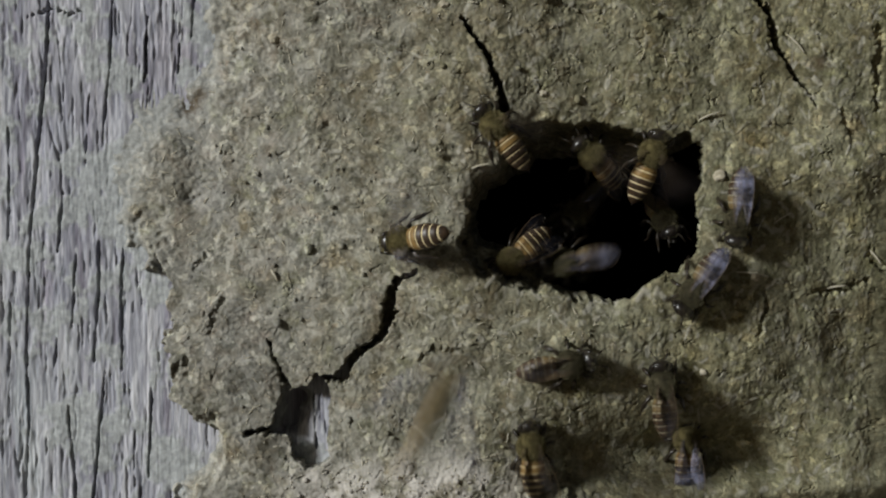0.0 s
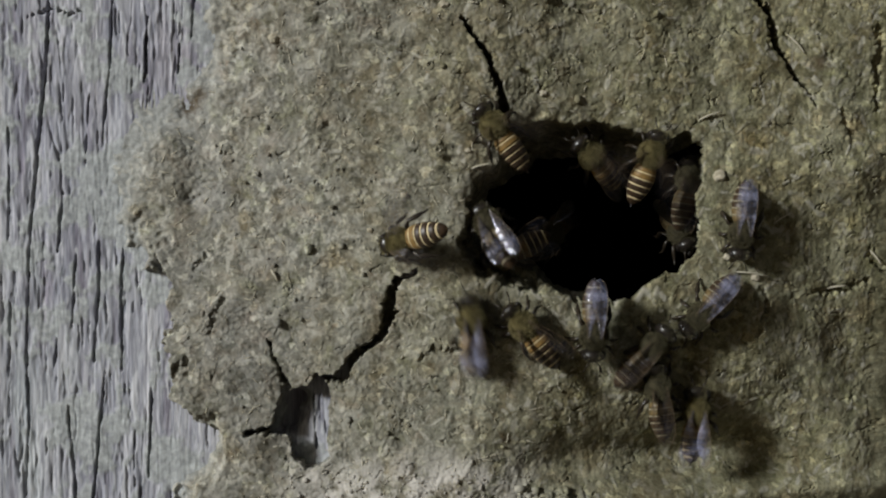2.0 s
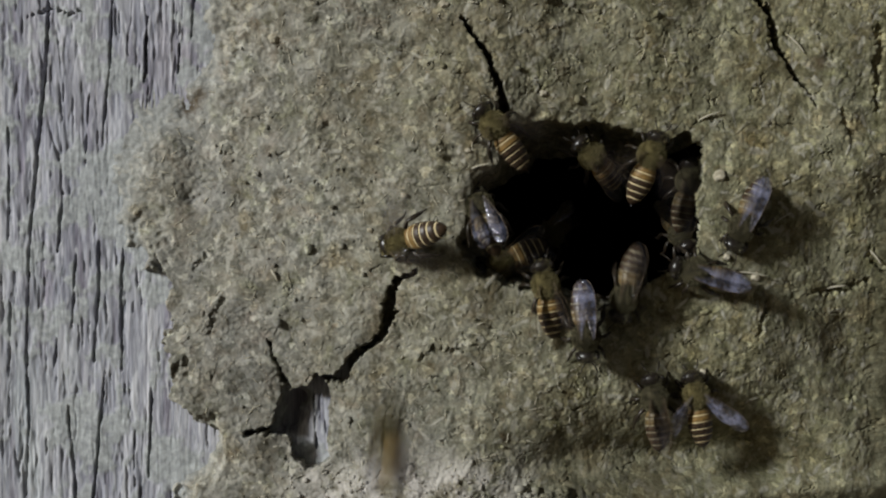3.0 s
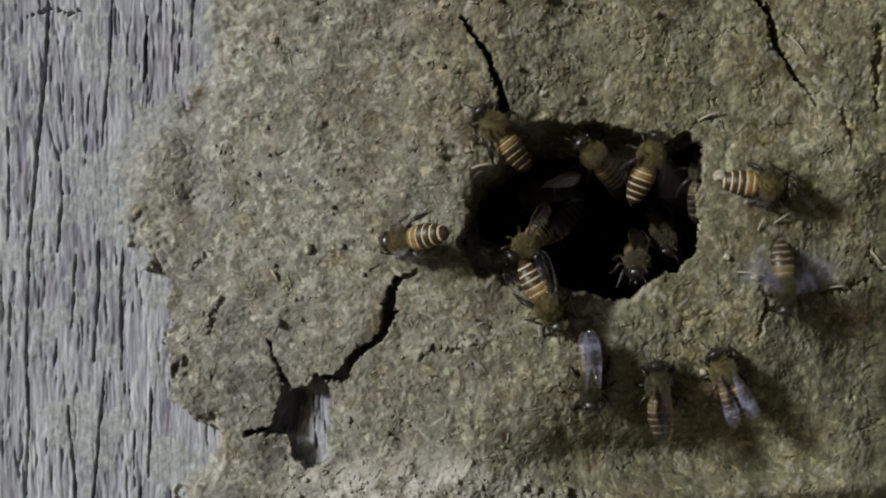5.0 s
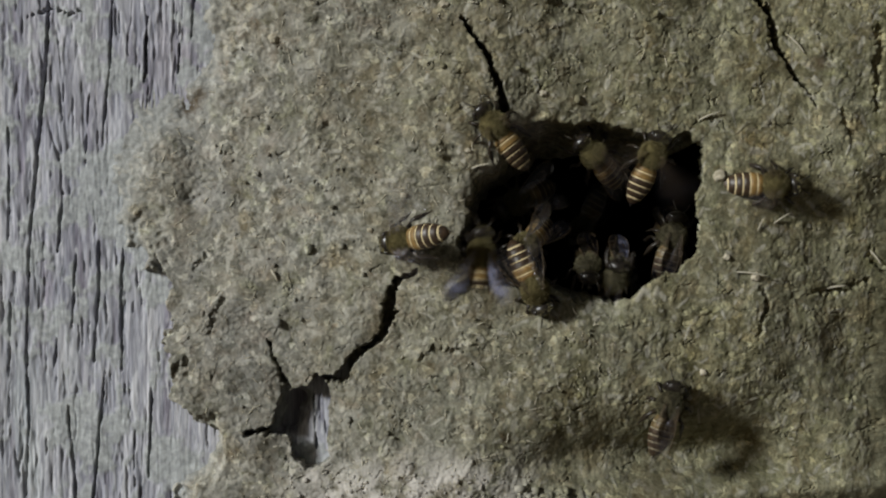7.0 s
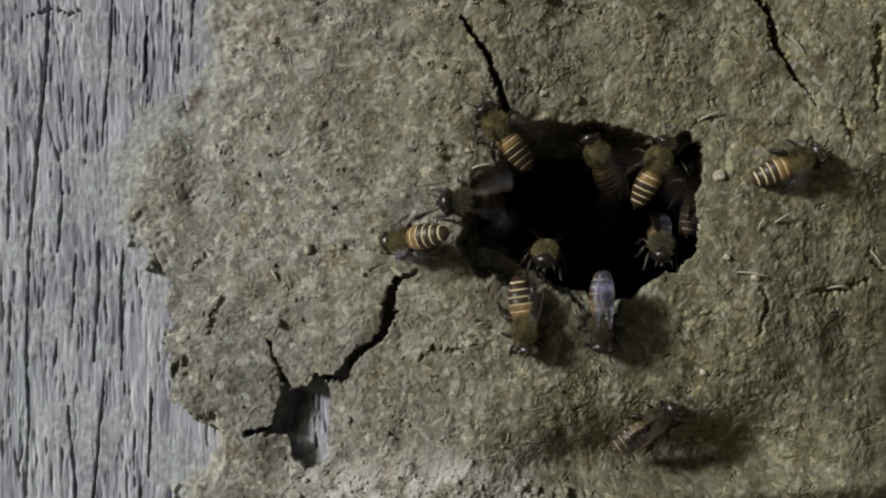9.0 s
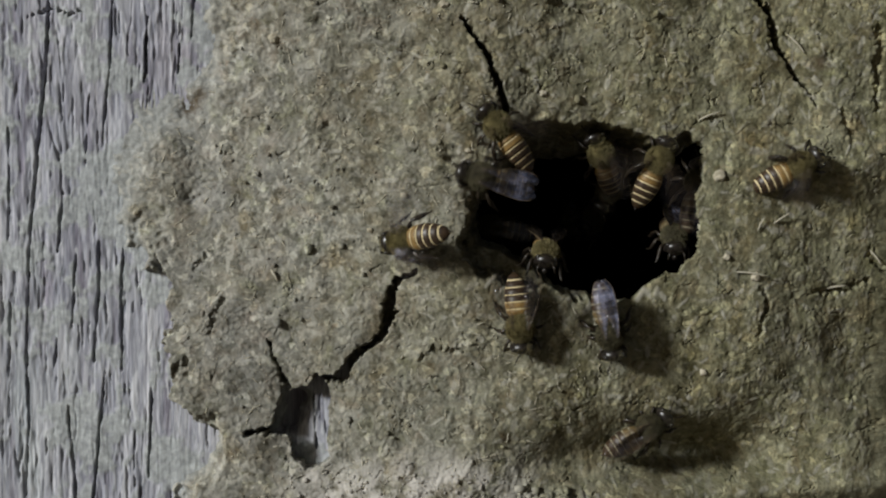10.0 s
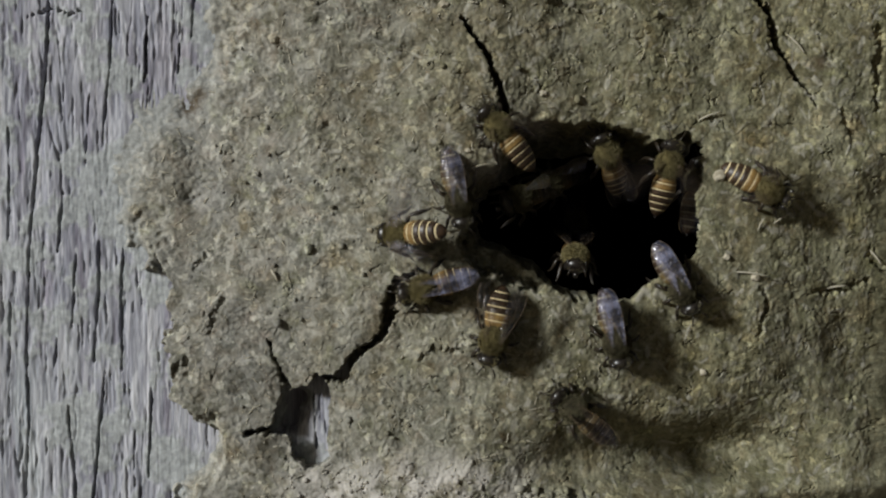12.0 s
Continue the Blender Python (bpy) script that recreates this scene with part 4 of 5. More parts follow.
def motions():
    walk(bee_at_crack, [
        (0, bee_pose(6.92, 16.62, 0.0, 128, 0, 0)),
        (2.5, bee_pose(6.87, 16.64, 0.0, 127, 0, 0)),
        (5, bee_pose(6.89, 16.52, 0.0, 129, 0, 0)),
        (7.2, bee_pose(6.92, 16.62, 0.0, 128, 0, 0)),
        (9, bee_pose(7.23, 16.62, 0.0, 128, 0, 0)),
        (12, bee_pose(7.48, 16.43, 0.0, 130, 0, 0)),
    ])
    beat_wings(bee_at_crack, [(0.0, 12.0, 54, 38)])
    walk(bee_on_mud, [
        (0, bee_pose(-3.88, 1.41, 1.7, 190, -44, 0)),
        (1.5, bee_pose(-3.88, 1.41, 1.7, 190, -44, 0)),
        (2.5, bee_pose(-4.18, 1.47, 1.7, 200, -44, 0)),
        (3.2, bee_pose(-4.08, 1.40, 1.7, 195, -44, 0)),
        (5, bee_pose(-3.88, 1.41, 1.7, 190, -44, 0)),
        (9, bee_pose(-3.88, 1.41, 1.7, 190, -44, 0)),
        (11, bee_pose(-3.81, 1.48, 1.7, 188, -44, 0)),
        (11.5, bee_pose(-4.28, 2.03, 1.7, 185, -44, 0)),
        (12, bee_pose(-4.29, 2.10, 1.7, 183, -44, 0)),
    ])
    beat_wings(bee_on_mud, [(0.0, 12.0, 54, 38)])
    walk(bee_in_roof, [
        (0, bee_pose(20.18, 13.85, -6.8, 137, 25, 0)),
        (3, bee_pose(20.22, 13.89, -6.8, 135, 25, 0)),
        (5, bee_pose(20.41, 14.01, -6.8, 137, 25, 0)),
        (7.2, bee_pose(20.50, 14.10, -6.8, 133, 25, 0)),
        (9, bee_pose(21.39, 14.47, -7.5, 115, 25, 0)),
        (12, bee_pose(22.95, 14.37, -7.5, 112, 25, 0)),
    ])
    hold_wings(bee_in_roof, 8)
    walk(bee_under_roof, [
        (0, bee_pose(29.19, 13.61, -2, 70, 10, 0)),
        (3, bee_pose(29.03, 13.45, -2, 70, 10, 0)),
        (7.2, bee_pose(29.25, 13.42, -2, 68, 10, 0)),
        (9, bee_pose(30.12, 12.78, -2, 66, 10, 0)),
        (10.7, bee_pose(30.28, 12.63, -2, 66, 10, 0)),
        (11, bee_pose(31.11, 12.43, -2, 76, 10, 0)),
        (12, bee_pose(31.54, 12.14, -2, 78, 10, 0)),
    ])
    step_legs(bee_under_roof, [(10.7, 11)])
    beat_wings(bee_under_roof, [(0.0, 12.0, 54, 38)])
    walk(bee_left_lip, [
        (0, bee_pose(9.32, -1.91, -1, 219, 5, 0)),
        (1.3, bee_pose(9.16, -1.75, -1, 219, 5, 0)),
        (2, bee_pose(8.30, -1.13, -1.5, 205, 5, 0)),
        (3, bee_pose(7.84, -2.30, -1.5, 205, 5, 0)),
        (3.2, bee_pose(8.13, -1.97, -1.5, 207, 5, 0)),
        (4.8, bee_pose(10.44, -0.84, -0.7, 224, 34, 0)),
        (7.2, bee_pose(10.68, -0.60, -0.7, 224, 34, 0)),
        (8.8, bee_pose(14.10, -2.90, 1.5, 262, 68, 0)),
        (10.4, bee_pose(14.10, -2.90, 1.5, 262, 68, 0)),
        (11, bee_pose(17.30, -2.11, -3, 268, 58, 0)),
        (11.5, bee_pose(17.90, -3.60, 1.8, 268, 68, 0)),
        (12, bee_pose(18.30, -3.50, 1.8, 265, 68, 0)),
    ])
    step_legs(bee_left_lip, [(7.2, 8.8), (10.4, 11.5)])
    hold_wings(bee_left_lip, 14)
    walk(bee_right_rim, [
        (0, bee_pose(41.01, 3.69, 0.5, -95, 0, 0)),
        (0.3, bee_pose(42.12, 2.94, 0.0, -80, 0, 0)),
        (0.5, bee_pose(42.46, 2.18, 0.0, -75, 0, 0)),
        (1, bee_pose(41.39, 1.79, 0.0, -105, 0, 0)),
        (1.5, bee_pose(41.55, 1.99, 0.0, -100, 0, 0)),
        (2.5, bee_pose(41.63, 1.97, 0.0, -95, 0, 0)),
        (2.8, bee_pose(41.65, 2.23, 0.0, -110, 0, 0)),
        (3.2, bee_pose(41.66, 3.49, 0.0, -115, 0, 0)),
        (3.5, bee_pose(44.06, 3.96, 0.0, -60, 0, 0)),
        (3.7, bee_pose(49.06, 8.50, 6, 0, 0, 0)),
        (4.0, bee_pose(71.25, 17.97, 20, 20, 0, 0)),
        (4.3, bee_pose(88.13, 21.30, 25, 20, 0, 0)),
        (12, bee_pose(88.13, 21.30, 25, 20, 0, 0)),
    ])
    step_legs(bee_right_rim, [(0, 1), (2.5, 3.5)])
    beat_wings(bee_right_rim, [(0.0, 3.4, 0, 0), (3.6, 4.3, 60, 40), (4.5, 12.0, 60, 0)])
    walk(bee_right_fanner, [
        (0, bee_pose(86.07, -4.45, 25, 180, 0, 0)),
        (3.7, bee_pose(86.07, -4.45, 25, 180, 0, 0)),
        (4.0, bee_pose(68.17, 2.06, 16, 140, 0, 0)),
        (4.25, bee_pose(49.71, 8.80, 5, 70, 0, 0)),
        (4.5, bee_pose(46.45, 9.07, 0.0, 10, 0, 0)),
        (4.8, bee_pose(45.66, 8.89, 0.0, -5, 0, 0)),
        (5, bee_pose(45.91, 8.86, 0.0, -6, 0, 0)),
        (5.5, bee_pose(45.57, 7.88, 0.0, -22, 0, 0)),
        (6, bee_pose(45.93, 8.11, 0.0, -25, 0, 0)),
        (6.5, bee_pose(46.48, 8.96, 0.0, -3, 0, 0)),
        (7.2, bee_pose(46.48, 9.06, 0.0, 0, 0, 0)),
        (8, bee_pose(48.42, 10.65, 0.0, 10, 0, 0)),
        (8.8, bee_pose(50.12, 12.44, 0.0, 22, 0, 0)),
        (9.5, bee_pose(50.25, 12.29, 0.0, 25, 0, 0)),
        (10, bee_pose(50.24, 11.74, 0.0, 27, 0, 0)),
        (10.3, bee_pose(48.40, 10.42, 0.0, 15, 0, 0)),
        (10.5, bee_pose(49.20, 9.57, 0, -4, 0, 0)),
        (11, bee_pose(46.89, 8.42, 0.0, -20, 0, 0)),
        (11.5, bee_pose(45.87, 8.31, 0.0, -29, 0, 0)),
        (12, bee_pose(45.65, 8.18, 0.0, -28, 0, 0)),
    ])
    step_legs(bee_right_fanner, [(4.5, 4.8), (7.2, 8.8), (10, 11)])
    beat_wings(bee_right_fanner, [(0.0, 3.6, 60, 0), (3.7, 12.0, 52, 40)])
    walk(bee_wanderer, [
        (0, bee_pose(34.67, -6.19, 0.0, 235, 0, 0)),
        (0.3, bee_pose(35.50, -8.64, 0.0, 240, 0, 0)),
        (0.5, bee_pose(35.73, -10.09, 0.0, 242, 0, 0)),
        (1, bee_pose(35.53, -9.97, 0.0, 235, 0, 0)),
        (2, bee_pose(35.76, -9.35, 0.0, 228, 0, 0)),
        (2.5, bee_pose(34.60, -8.63, 0.0, 212, 0, 0)),
        (2.8, bee_pose(33.93, -6.29, 0.0, 195, 0, 0)),
        (3, bee_pose(34.89, -3.20, 0.0, 165, 0, 0)),
        (3.2, bee_pose(35.12, -4.96, 0.0, 190, 0, 0)),
        (3.7, bee_pose(40.37, -7.71, 0.0, 230, 0, 0)),
        (4.3, bee_pose(47.01, -6.54, 0.0, 255, 0, 0)),
        (4.8, bee_pose(48.25, -5.41, 0.0, 268, 0, 0)),
        (5, bee_pose(48.51, -5.96, 0.0, 275, 0, 0)),
        (5.15, bee_pose(42.56, -7.36, 0.0, 215, 0, 0)),
        (5.3, bee_pose(35.57, -7.33, 0.0, 190, 0, 0)),
        (5.5, bee_pose(28.95, -9.16, 0.0, 255, 0, 0)),
        (5.7, bee_pose(26.49, -6.79, -2, 262, 20, 0)),
        (6, bee_pose(25.70, -4.34, -7.7, 258, 58, 0)),
        (7.2, bee_pose(24.69, -5.09, -7.7, 262, 58, 0)),
        (8.1, bee_pose(27.83, -2.91, -7.7, 262, 58, 0)),
        (8.8, bee_pose(30.63, -1.86, -7.7, 265, 58, 0)),
        (10, bee_pose(33.14, -0.49, -7.7, 265, 58, 0)),
        (10.5, bee_pose(32.40, -2.89, -3, 265, 20, 0)),
        (10.9, bee_pose(33.82, -6.51, -1, 268, 10, 0)),
        (11, bee_pose(35.29, -9.63, 0.0, 280, 0, 0)),
        (11.2, bee_pose(33.53, -5.99, -1, 292, 5, 0)),
        (11.5, bee_pose(32.95, -5.48, -1, 300, 5, 0)),
        (12, bee_pose(33.45, -6.04, -1, 300, 5, 0)),
    ])
    step_legs(bee_wanderer, [(0, 0.5), (2, 4.8), (5, 6), (7.2, 8.8), (10, 11.5)])
    beat_wings(bee_wanderer, [(0.0, 3.3, 0, 0), (4.6, 5.2, 54, 40), (5.5, 12.0, 0, 0)])
    walk(bee_below, [
        (0, bee_pose(30.43, -18.95, 0.0, 95, 0, 0)),
        (1, bee_pose(30.27, -19.19, 0.0, 95, 0, 0)),
        (2, bee_pose(29.77, -19.34, 0.0, 98, 0, 0)),
        (2.5, bee_pose(29.18, -21.35, 0.0, 100, 0, 0)),
        (3.2, bee_pose(29.47, -20.29, 0.0, 95, 0, 0)),
        (5, bee_pose(29.94, -18.92, 0.0, 92, 0, 0)),
        (6.5, bee_pose(31.46, -21.00, 0.0, 80, 0, 0)),
        (7.2, bee_pose(31.58, -22.05, 0.0, 70, 0, 0)),
        (8.8, bee_pose(30.16, -24.20, 0.0, 35, 0, 0)),
        (10, bee_pose(29.05, -25.08, 0.0, 32, 0, 0)),
        (10.5, bee_pose(27.09, -26.31, 0.0, 30, 0, 0)),
        (11, bee_pose(25.02, -24.63, 0.0, 60, 0, 0)),
        (11.5, bee_pose(19.65, -22.38, 0.0, 125, 0, 0)),
        (12, bee_pose(17.82, -21.88, 0.0, 140, 0, 0)),
    ])
    step_legs(bee_below, [(2, 2.5), (10, 12)])
    hold_wings(bee_below, 0)
    walk(bee_fanning, [
        (0, bee_pose(35.06, -27.42, 0.0, 92, 0, 0)),
        (0.5, bee_pose(35.10, -26.59, 0.0, 90, 0, 0)),
        (1, bee_pose(35.12, -28.21, 0.0, 90, 0, 0)),
        (1.5, bee_pose(34.71, -24.28, 0.0, 88, 0, 0)),
        (2, bee_pose(35.59, -22.79, 0.0, 85, 0, 0)),
        (2.5, bee_pose(36.99, -17.03, 0, 92, 0, 0)),
        (2.8, bee_pose(36.73, -17.03, 0, 95, 0, 0)),
        (3, bee_pose(35.32, -20.51, 0.0, 100, 0, 0)),
        (3.2, bee_pose(35.39, -19.98, 0.0, 105, 0, 0)),
        (4.8, bee_pose(39.26, -17.48, 0.0, 112, 0, 0)),
        (5.5, bee_pose(39.36, -16.21, 0.0, 120, 0, 0)),
        (5.8, bee_pose(37.27, -15.22, 0.0, 150, 0, 0)),
        (6, bee_pose(35.06, -14.74, 0.0, 170, 0, 0)),
        (6.5, bee_pose(35.36, -14.74, 0.0, 175, 0, 0)),
        (6.65, bee_pose(37.76, -13.88, 3, 120, 0, 0)),
        (6.8, bee_pose(55.35, -24.12, 14, 60, 0, 0)),
        (7, bee_pose(78.79, -38.75, 20, 20, 0, 0)),
        (9, bee_pose(78.79, -38.75, 20, 20, 0, 0)),
        (12, bee_pose(78.79, -38.75, 20, 20, 0, 0)),
    ])
    step_legs(bee_fanning, [(0.5, 2.5), (2.8, 3), (3.2, 4.8), (5.5, 6)])
    beat_wings(bee_fanning, [(0.0, 2.2, 8, 0), (2.4, 3.2, 46, 0), (3.6, 6.55, 10, 0), (6.6, 7.1, 60, 42), (7.2, 12.0, 60, 0)])
    walk(bee_climber, [
        (0, bee_pose(17.31, -15.73, 0.0, 10, 0, 0)),
        (0.25, bee_pose(21.65, -15.37, 0.0, 4, 0, 0)),
        (0.5, bee_pose(27.17, -15.39, 0.0, -8, 0, 0)),
        (1, bee_pose(24.80, -13.84, 0.0, 0, 0, 0)),
        (1.3, bee_pose(25.46, -13.34, 0.0, -20, 0, 0)),
        (1.5, bee_pose(26.81, -12.82, 0.0, -36, 0, 0)),
        (1.75, bee_pose(28.36, -12.80, 0.0, 10, 0, 0)),
        (2, bee_pose(29.05, -13.50, 0.0, 47, 0, 0)),
        (2.5, bee_pose(25.71, -19.19, 0.0, 62, 0, 0)),
        (2.65, bee_pose(25.17, -12.82, 0.0, 100, 0, 0)),
        (2.8, bee_pose(23.78, -9.45, 0.0, 175, 0, 0)),
        (3, bee_pose(25.00, -6.81, -0.5, 255, 0, 0)),
        (3.2, bee_pose(25.01, -5.23, -3, 262, 20, 0)),
        (3.7, bee_pose(25.99, -4.17, -7, 262, 40, 0)),
        (4.8, bee_pose(27.65, -4.12, -7.7, 260, 58, 0)),
        (5.2, bee_pose(27.01, -4.28, -7.7, 262, 58, 0)),
        (5.5, bee_pose(24.12, -4.68, -7.7, 262, 58, 0)),
        (6, bee_pose(20.83, -4.10, -7.2, 265, 58, 0)),
        (7.2, bee_pose(20.52, -4.76, -7.7, 268, 58, 0)),
        (8, bee_pose(19.18, -0.26, -10.6, 268, 50, 0)),
        (9, bee_pose(21.39, 2.51, -34, 268, 50, 0)),
        (12, bee_pose(21.59, 2.54, -36, 268, 50, 0)),
    ])
    step_legs(bee_climber, [(0, 3.2), (5.2, 6), (7.2, 8)])
    hold_wings(bee_climber, 0)
    walk(bee_left_climber, [
        (0, bee_pose(17.24, -1.96, -1.5, 190, 0, 0)),
        (0.2, bee_pose(12.69, -5.38, 0.0, 130, 0, 0)),
        (0.4, bee_pose(11.54, -9.49, 0.0, 66, 0, 0)),
        (1, bee_pose(10.34, -11.25, 0.0, 60, 0, 0)),
        (1.2, bee_pose(10.09, -9.76, 0.0, 58, 0, 0)),
        (1.5, bee_pose(11.89, -4.63, 1.5, 54, 0, 0)),
        (1.7, bee_pose(10.66, -1.18, 4.5, 75, 0, 0)),
        (2, bee_pose(6.93, 2.17, 3.5, 118, -38, 0)),
        (2.3, bee_pose(6.80, 5.83, 3.5, 100, -38, 0)),
        (2.5, bee_pose(6.79, 6.39, 3.5, 95, -38, 0)),
        (3, bee_pose(5.61, 4.22, 3.5, 108, -38, 0)),
        (3.2, bee_pose(5.97, 3.79, 3.5, 112, -38, 0)),
        (4, bee_pose(8.88, 5.81, -6.3, 150, 0, 0)),
        (4.8, bee_pose(12.50, 7.87, -9.4, 190, 30, 0)),
        (5.5, bee_pose(12.47, 7.64, -9.0, 192, 30, 0)),
        (6, bee_pose(12.11, 6.41, -8.5, 208, 30, 0)),
        (6.5, bee_pose(11.73, 5.45, -8.5, 215, 30, 0)),
        (7, bee_pose(9.88, 6.36, -6.8, 205, 20, 0)),
        (7.2, bee_pose(8.73, 6.62, -6.3, 200, 18, 0)),
        (8.8, bee_pose(2.22, 7.24, -1.5, 180, 28, 0)),
        (9, bee_pose(1.59, 6.33, -1.5, 183, 28, 0)),
        (9.25, bee_pose(3.33, 8.52, 0, 155, 0, 0)),
        (9.5, bee_pose(6.99, 10.54, -1, 122, 0, 0)),
        (9.75, bee_pose(5.71, 10.23, -0.5, 150, 0, 0)),
        (10, bee_pose(5.19, 9.84, 0.0, 167, 0, 0)),
        (10.3, bee_pose(1.04, 7.92, 0.0, 192, 0, 0)),
        (10.5, bee_pose(2.90, 8.38, 0.0, 202, 0, 0)),
        (11, bee_pose(2.42, 7.30, 0.0, 235, 0, 0)),
        (11.5, bee_pose(2.52, 6.19, 0.0, 270, 0, 0)),
        (12, bee_pose(2.23, 6.23, 0.0, 282, 0, 0)),
    ])
    step_legs(bee_left_climber, [(0, 2.3), (2.5, 3), (3.2, 4.8), (5.5, 6), (6.5, 11.5)])
    beat_wings(bee_left_climber, [(0.0, 1.5, 0, 0), (1.8, 4.0, 9, 0), (8.5, 8.9, 50, 38), (9.05, 10.1, 6, 0), (10.25, 10.7, 50, 38), (10.9, 12.0, 0, 0)])
    walk(bee_lower_lip, [
        (0, bee_pose(12.02, -26.98, 0.0, 95, 0, 0)),
        (0.3, bee_pose(14.49, -30.14, 0.0, 125, 0, 0)),
        (0.5, bee_pose(18.30, -30.93, 0.0, 150, 0, 0)),
        (0.75, bee_pose(19.73, -24.97, 0.0, 125, 0, 0)),
        (1, bee_pose(18.48, -18.66, 0.0, 108, 0, 0)),
        (1.5, bee_pose(15.71, -13.49, 0.0, 108, 0, 0)),
        (2, bee_pose(10.86, -10.39, 0.0, 130, 0, 0)),
        (2.5, bee_pose(13.15, -8.50, 0.0, 112, 0, 0)),
        (3, bee_pose(13.99, -4.99, -0.5, 100, 0, 0)),
        (3.2, bee_pose(14.66, -4.59, -0.5, 60, 0, 0)),
        (3.7, bee_pose(15.11, -6.07, 0.0, 0, 0, 0)),
        (4.3, bee_pose(14.70, -7.56, 0.0, -45, 0, 0)),
        (4.8, bee_pose(14.46, -8.10, 0.0, -60, 0, 0)),
        (6, bee_pose(14.37, -7.68, 0.0, -58, 0, 0)),
        (6.5, bee_pose(14.11, -6.95, 0.0, -60, 0, 0)),
        (7, bee_pose(12.55, -5.67, 0.0, -65, 0, 0)),
        (7.2, bee_pose(12.13, -6.31, 0.0, -68, 0, 0)),
        (8.8, bee_pose(11.04, -10.97, 0.0, -82, 0, 0)),
        (9.5, bee_pose(11.49, -10.97, 0.0, -80, 0, 0)),
        (10, bee_pose(10.44, -10.68, 0.0, -84, 0, 0)),
        (10.5, bee_pose(9.08, -11.38, 0.0, -76, 0, 0)),
        (11, bee_pose(6.77, -11.72, 0.0, -95, 0, 0)),
        (11.5, bee_pose(6.96, -12.46, 0.0, -101, 0, 0)),
        (12, bee_pose(6.73, -12.31, 0.0, -101, 0, 0)),
    ])
    step_legs(bee_lower_lip, [(0, 4.3), (6.5, 7), (7.2, 8.8), (10, 11)])
    beat_wings(bee_lower_lip, [(0.0, 9.2, 18, 0), (9.3, 9.8, 55, 40), (9.9, 12.0, 18, 0)])
    walk(bee_foot, [
        (0, bee_pose(18.57, 3.97, -9.8, 225, 40, 0)),
        (0.5, bee_pose(19.74, -0.84, -7.2, 230, 50, 0)),
        (1, bee_pose(17.96, -3.48, -7, 228, 45, 0)),
        (1.3, bee_pose(19.46, -7.15, -2, 255, 15, 0)),
        (1.5, bee_pose(20.44, -10.30, 0, 268, 0, 0)),
        (2, bee_pose(20.47, -11.79, 1, 268, 0, 0)),
        (2.5, bee_pose(19.46, -11.77, 1, 275, 0, 0)),
        (3.2, bee_pose(19.38, -12.15, 1, 275, 0, 0)),
        (4, bee_pose(20.04, -15.67, 0.0, 275, 0, 0)),
        (4.8, bee_pose(20.37, -18.38, 0.0, 275, 0, 0)),
        (5.5, bee_pose(20.22, -19.13, 0.0, 280, 0, 0)),
        (5.8, bee_pose(22.36, -17.72, 0.0, 320, 0, 0)),
        (6, bee_pose(26.00, -15.49, 0.0, 358, 0, 0)),
        (6.3, bee_pose(26.31, -14.95, 0.0, 380, 0, 0)),
        (6.5, bee_pose(25.24, -14.66, 0.0, 398, 0, 0)),
        (6.7, bee_pose(26.24, -10.69, 0.0, 420, 0, 0)),
        (7, bee_pose(24.66, -2.59, -6, 440, 45, 0)),
        (7.2, bee_pose(23.57, -1.63, -7, 450, 45, 0)),
        (7.6, bee_pose(23.96, -3.96, -2, 380, 0, 0)),
        (8.1, bee_pose(23.51, -7.74, -1, 320, 0, 0)),
        (8.8, bee_pose(22.03, -10.47, 0.0, 273, 0, 0)),
        (9.5, bee_pose(21.46, -11.08, 0.0, 270, 0, 0)),
        (10, bee_pose(22.84, -11.84, 0.0, 281, 0, 0)),
        (10.5, bee_pose(24.34, -12.30, 0.0, 296, 0, 0)),
        (11, bee_pose(23.87, -13.39, 0.0, 281, 0, 0)),
        (12, bee_pose(23.80, -12.97, 0.0, 284, 0, 0)),
    ])
    step_legs(bee_foot, [(0, 2.5), (3.2, 4.8), (5.5, 8.8), (9.5, 11)])
    hold_wings(bee_foot, 1)
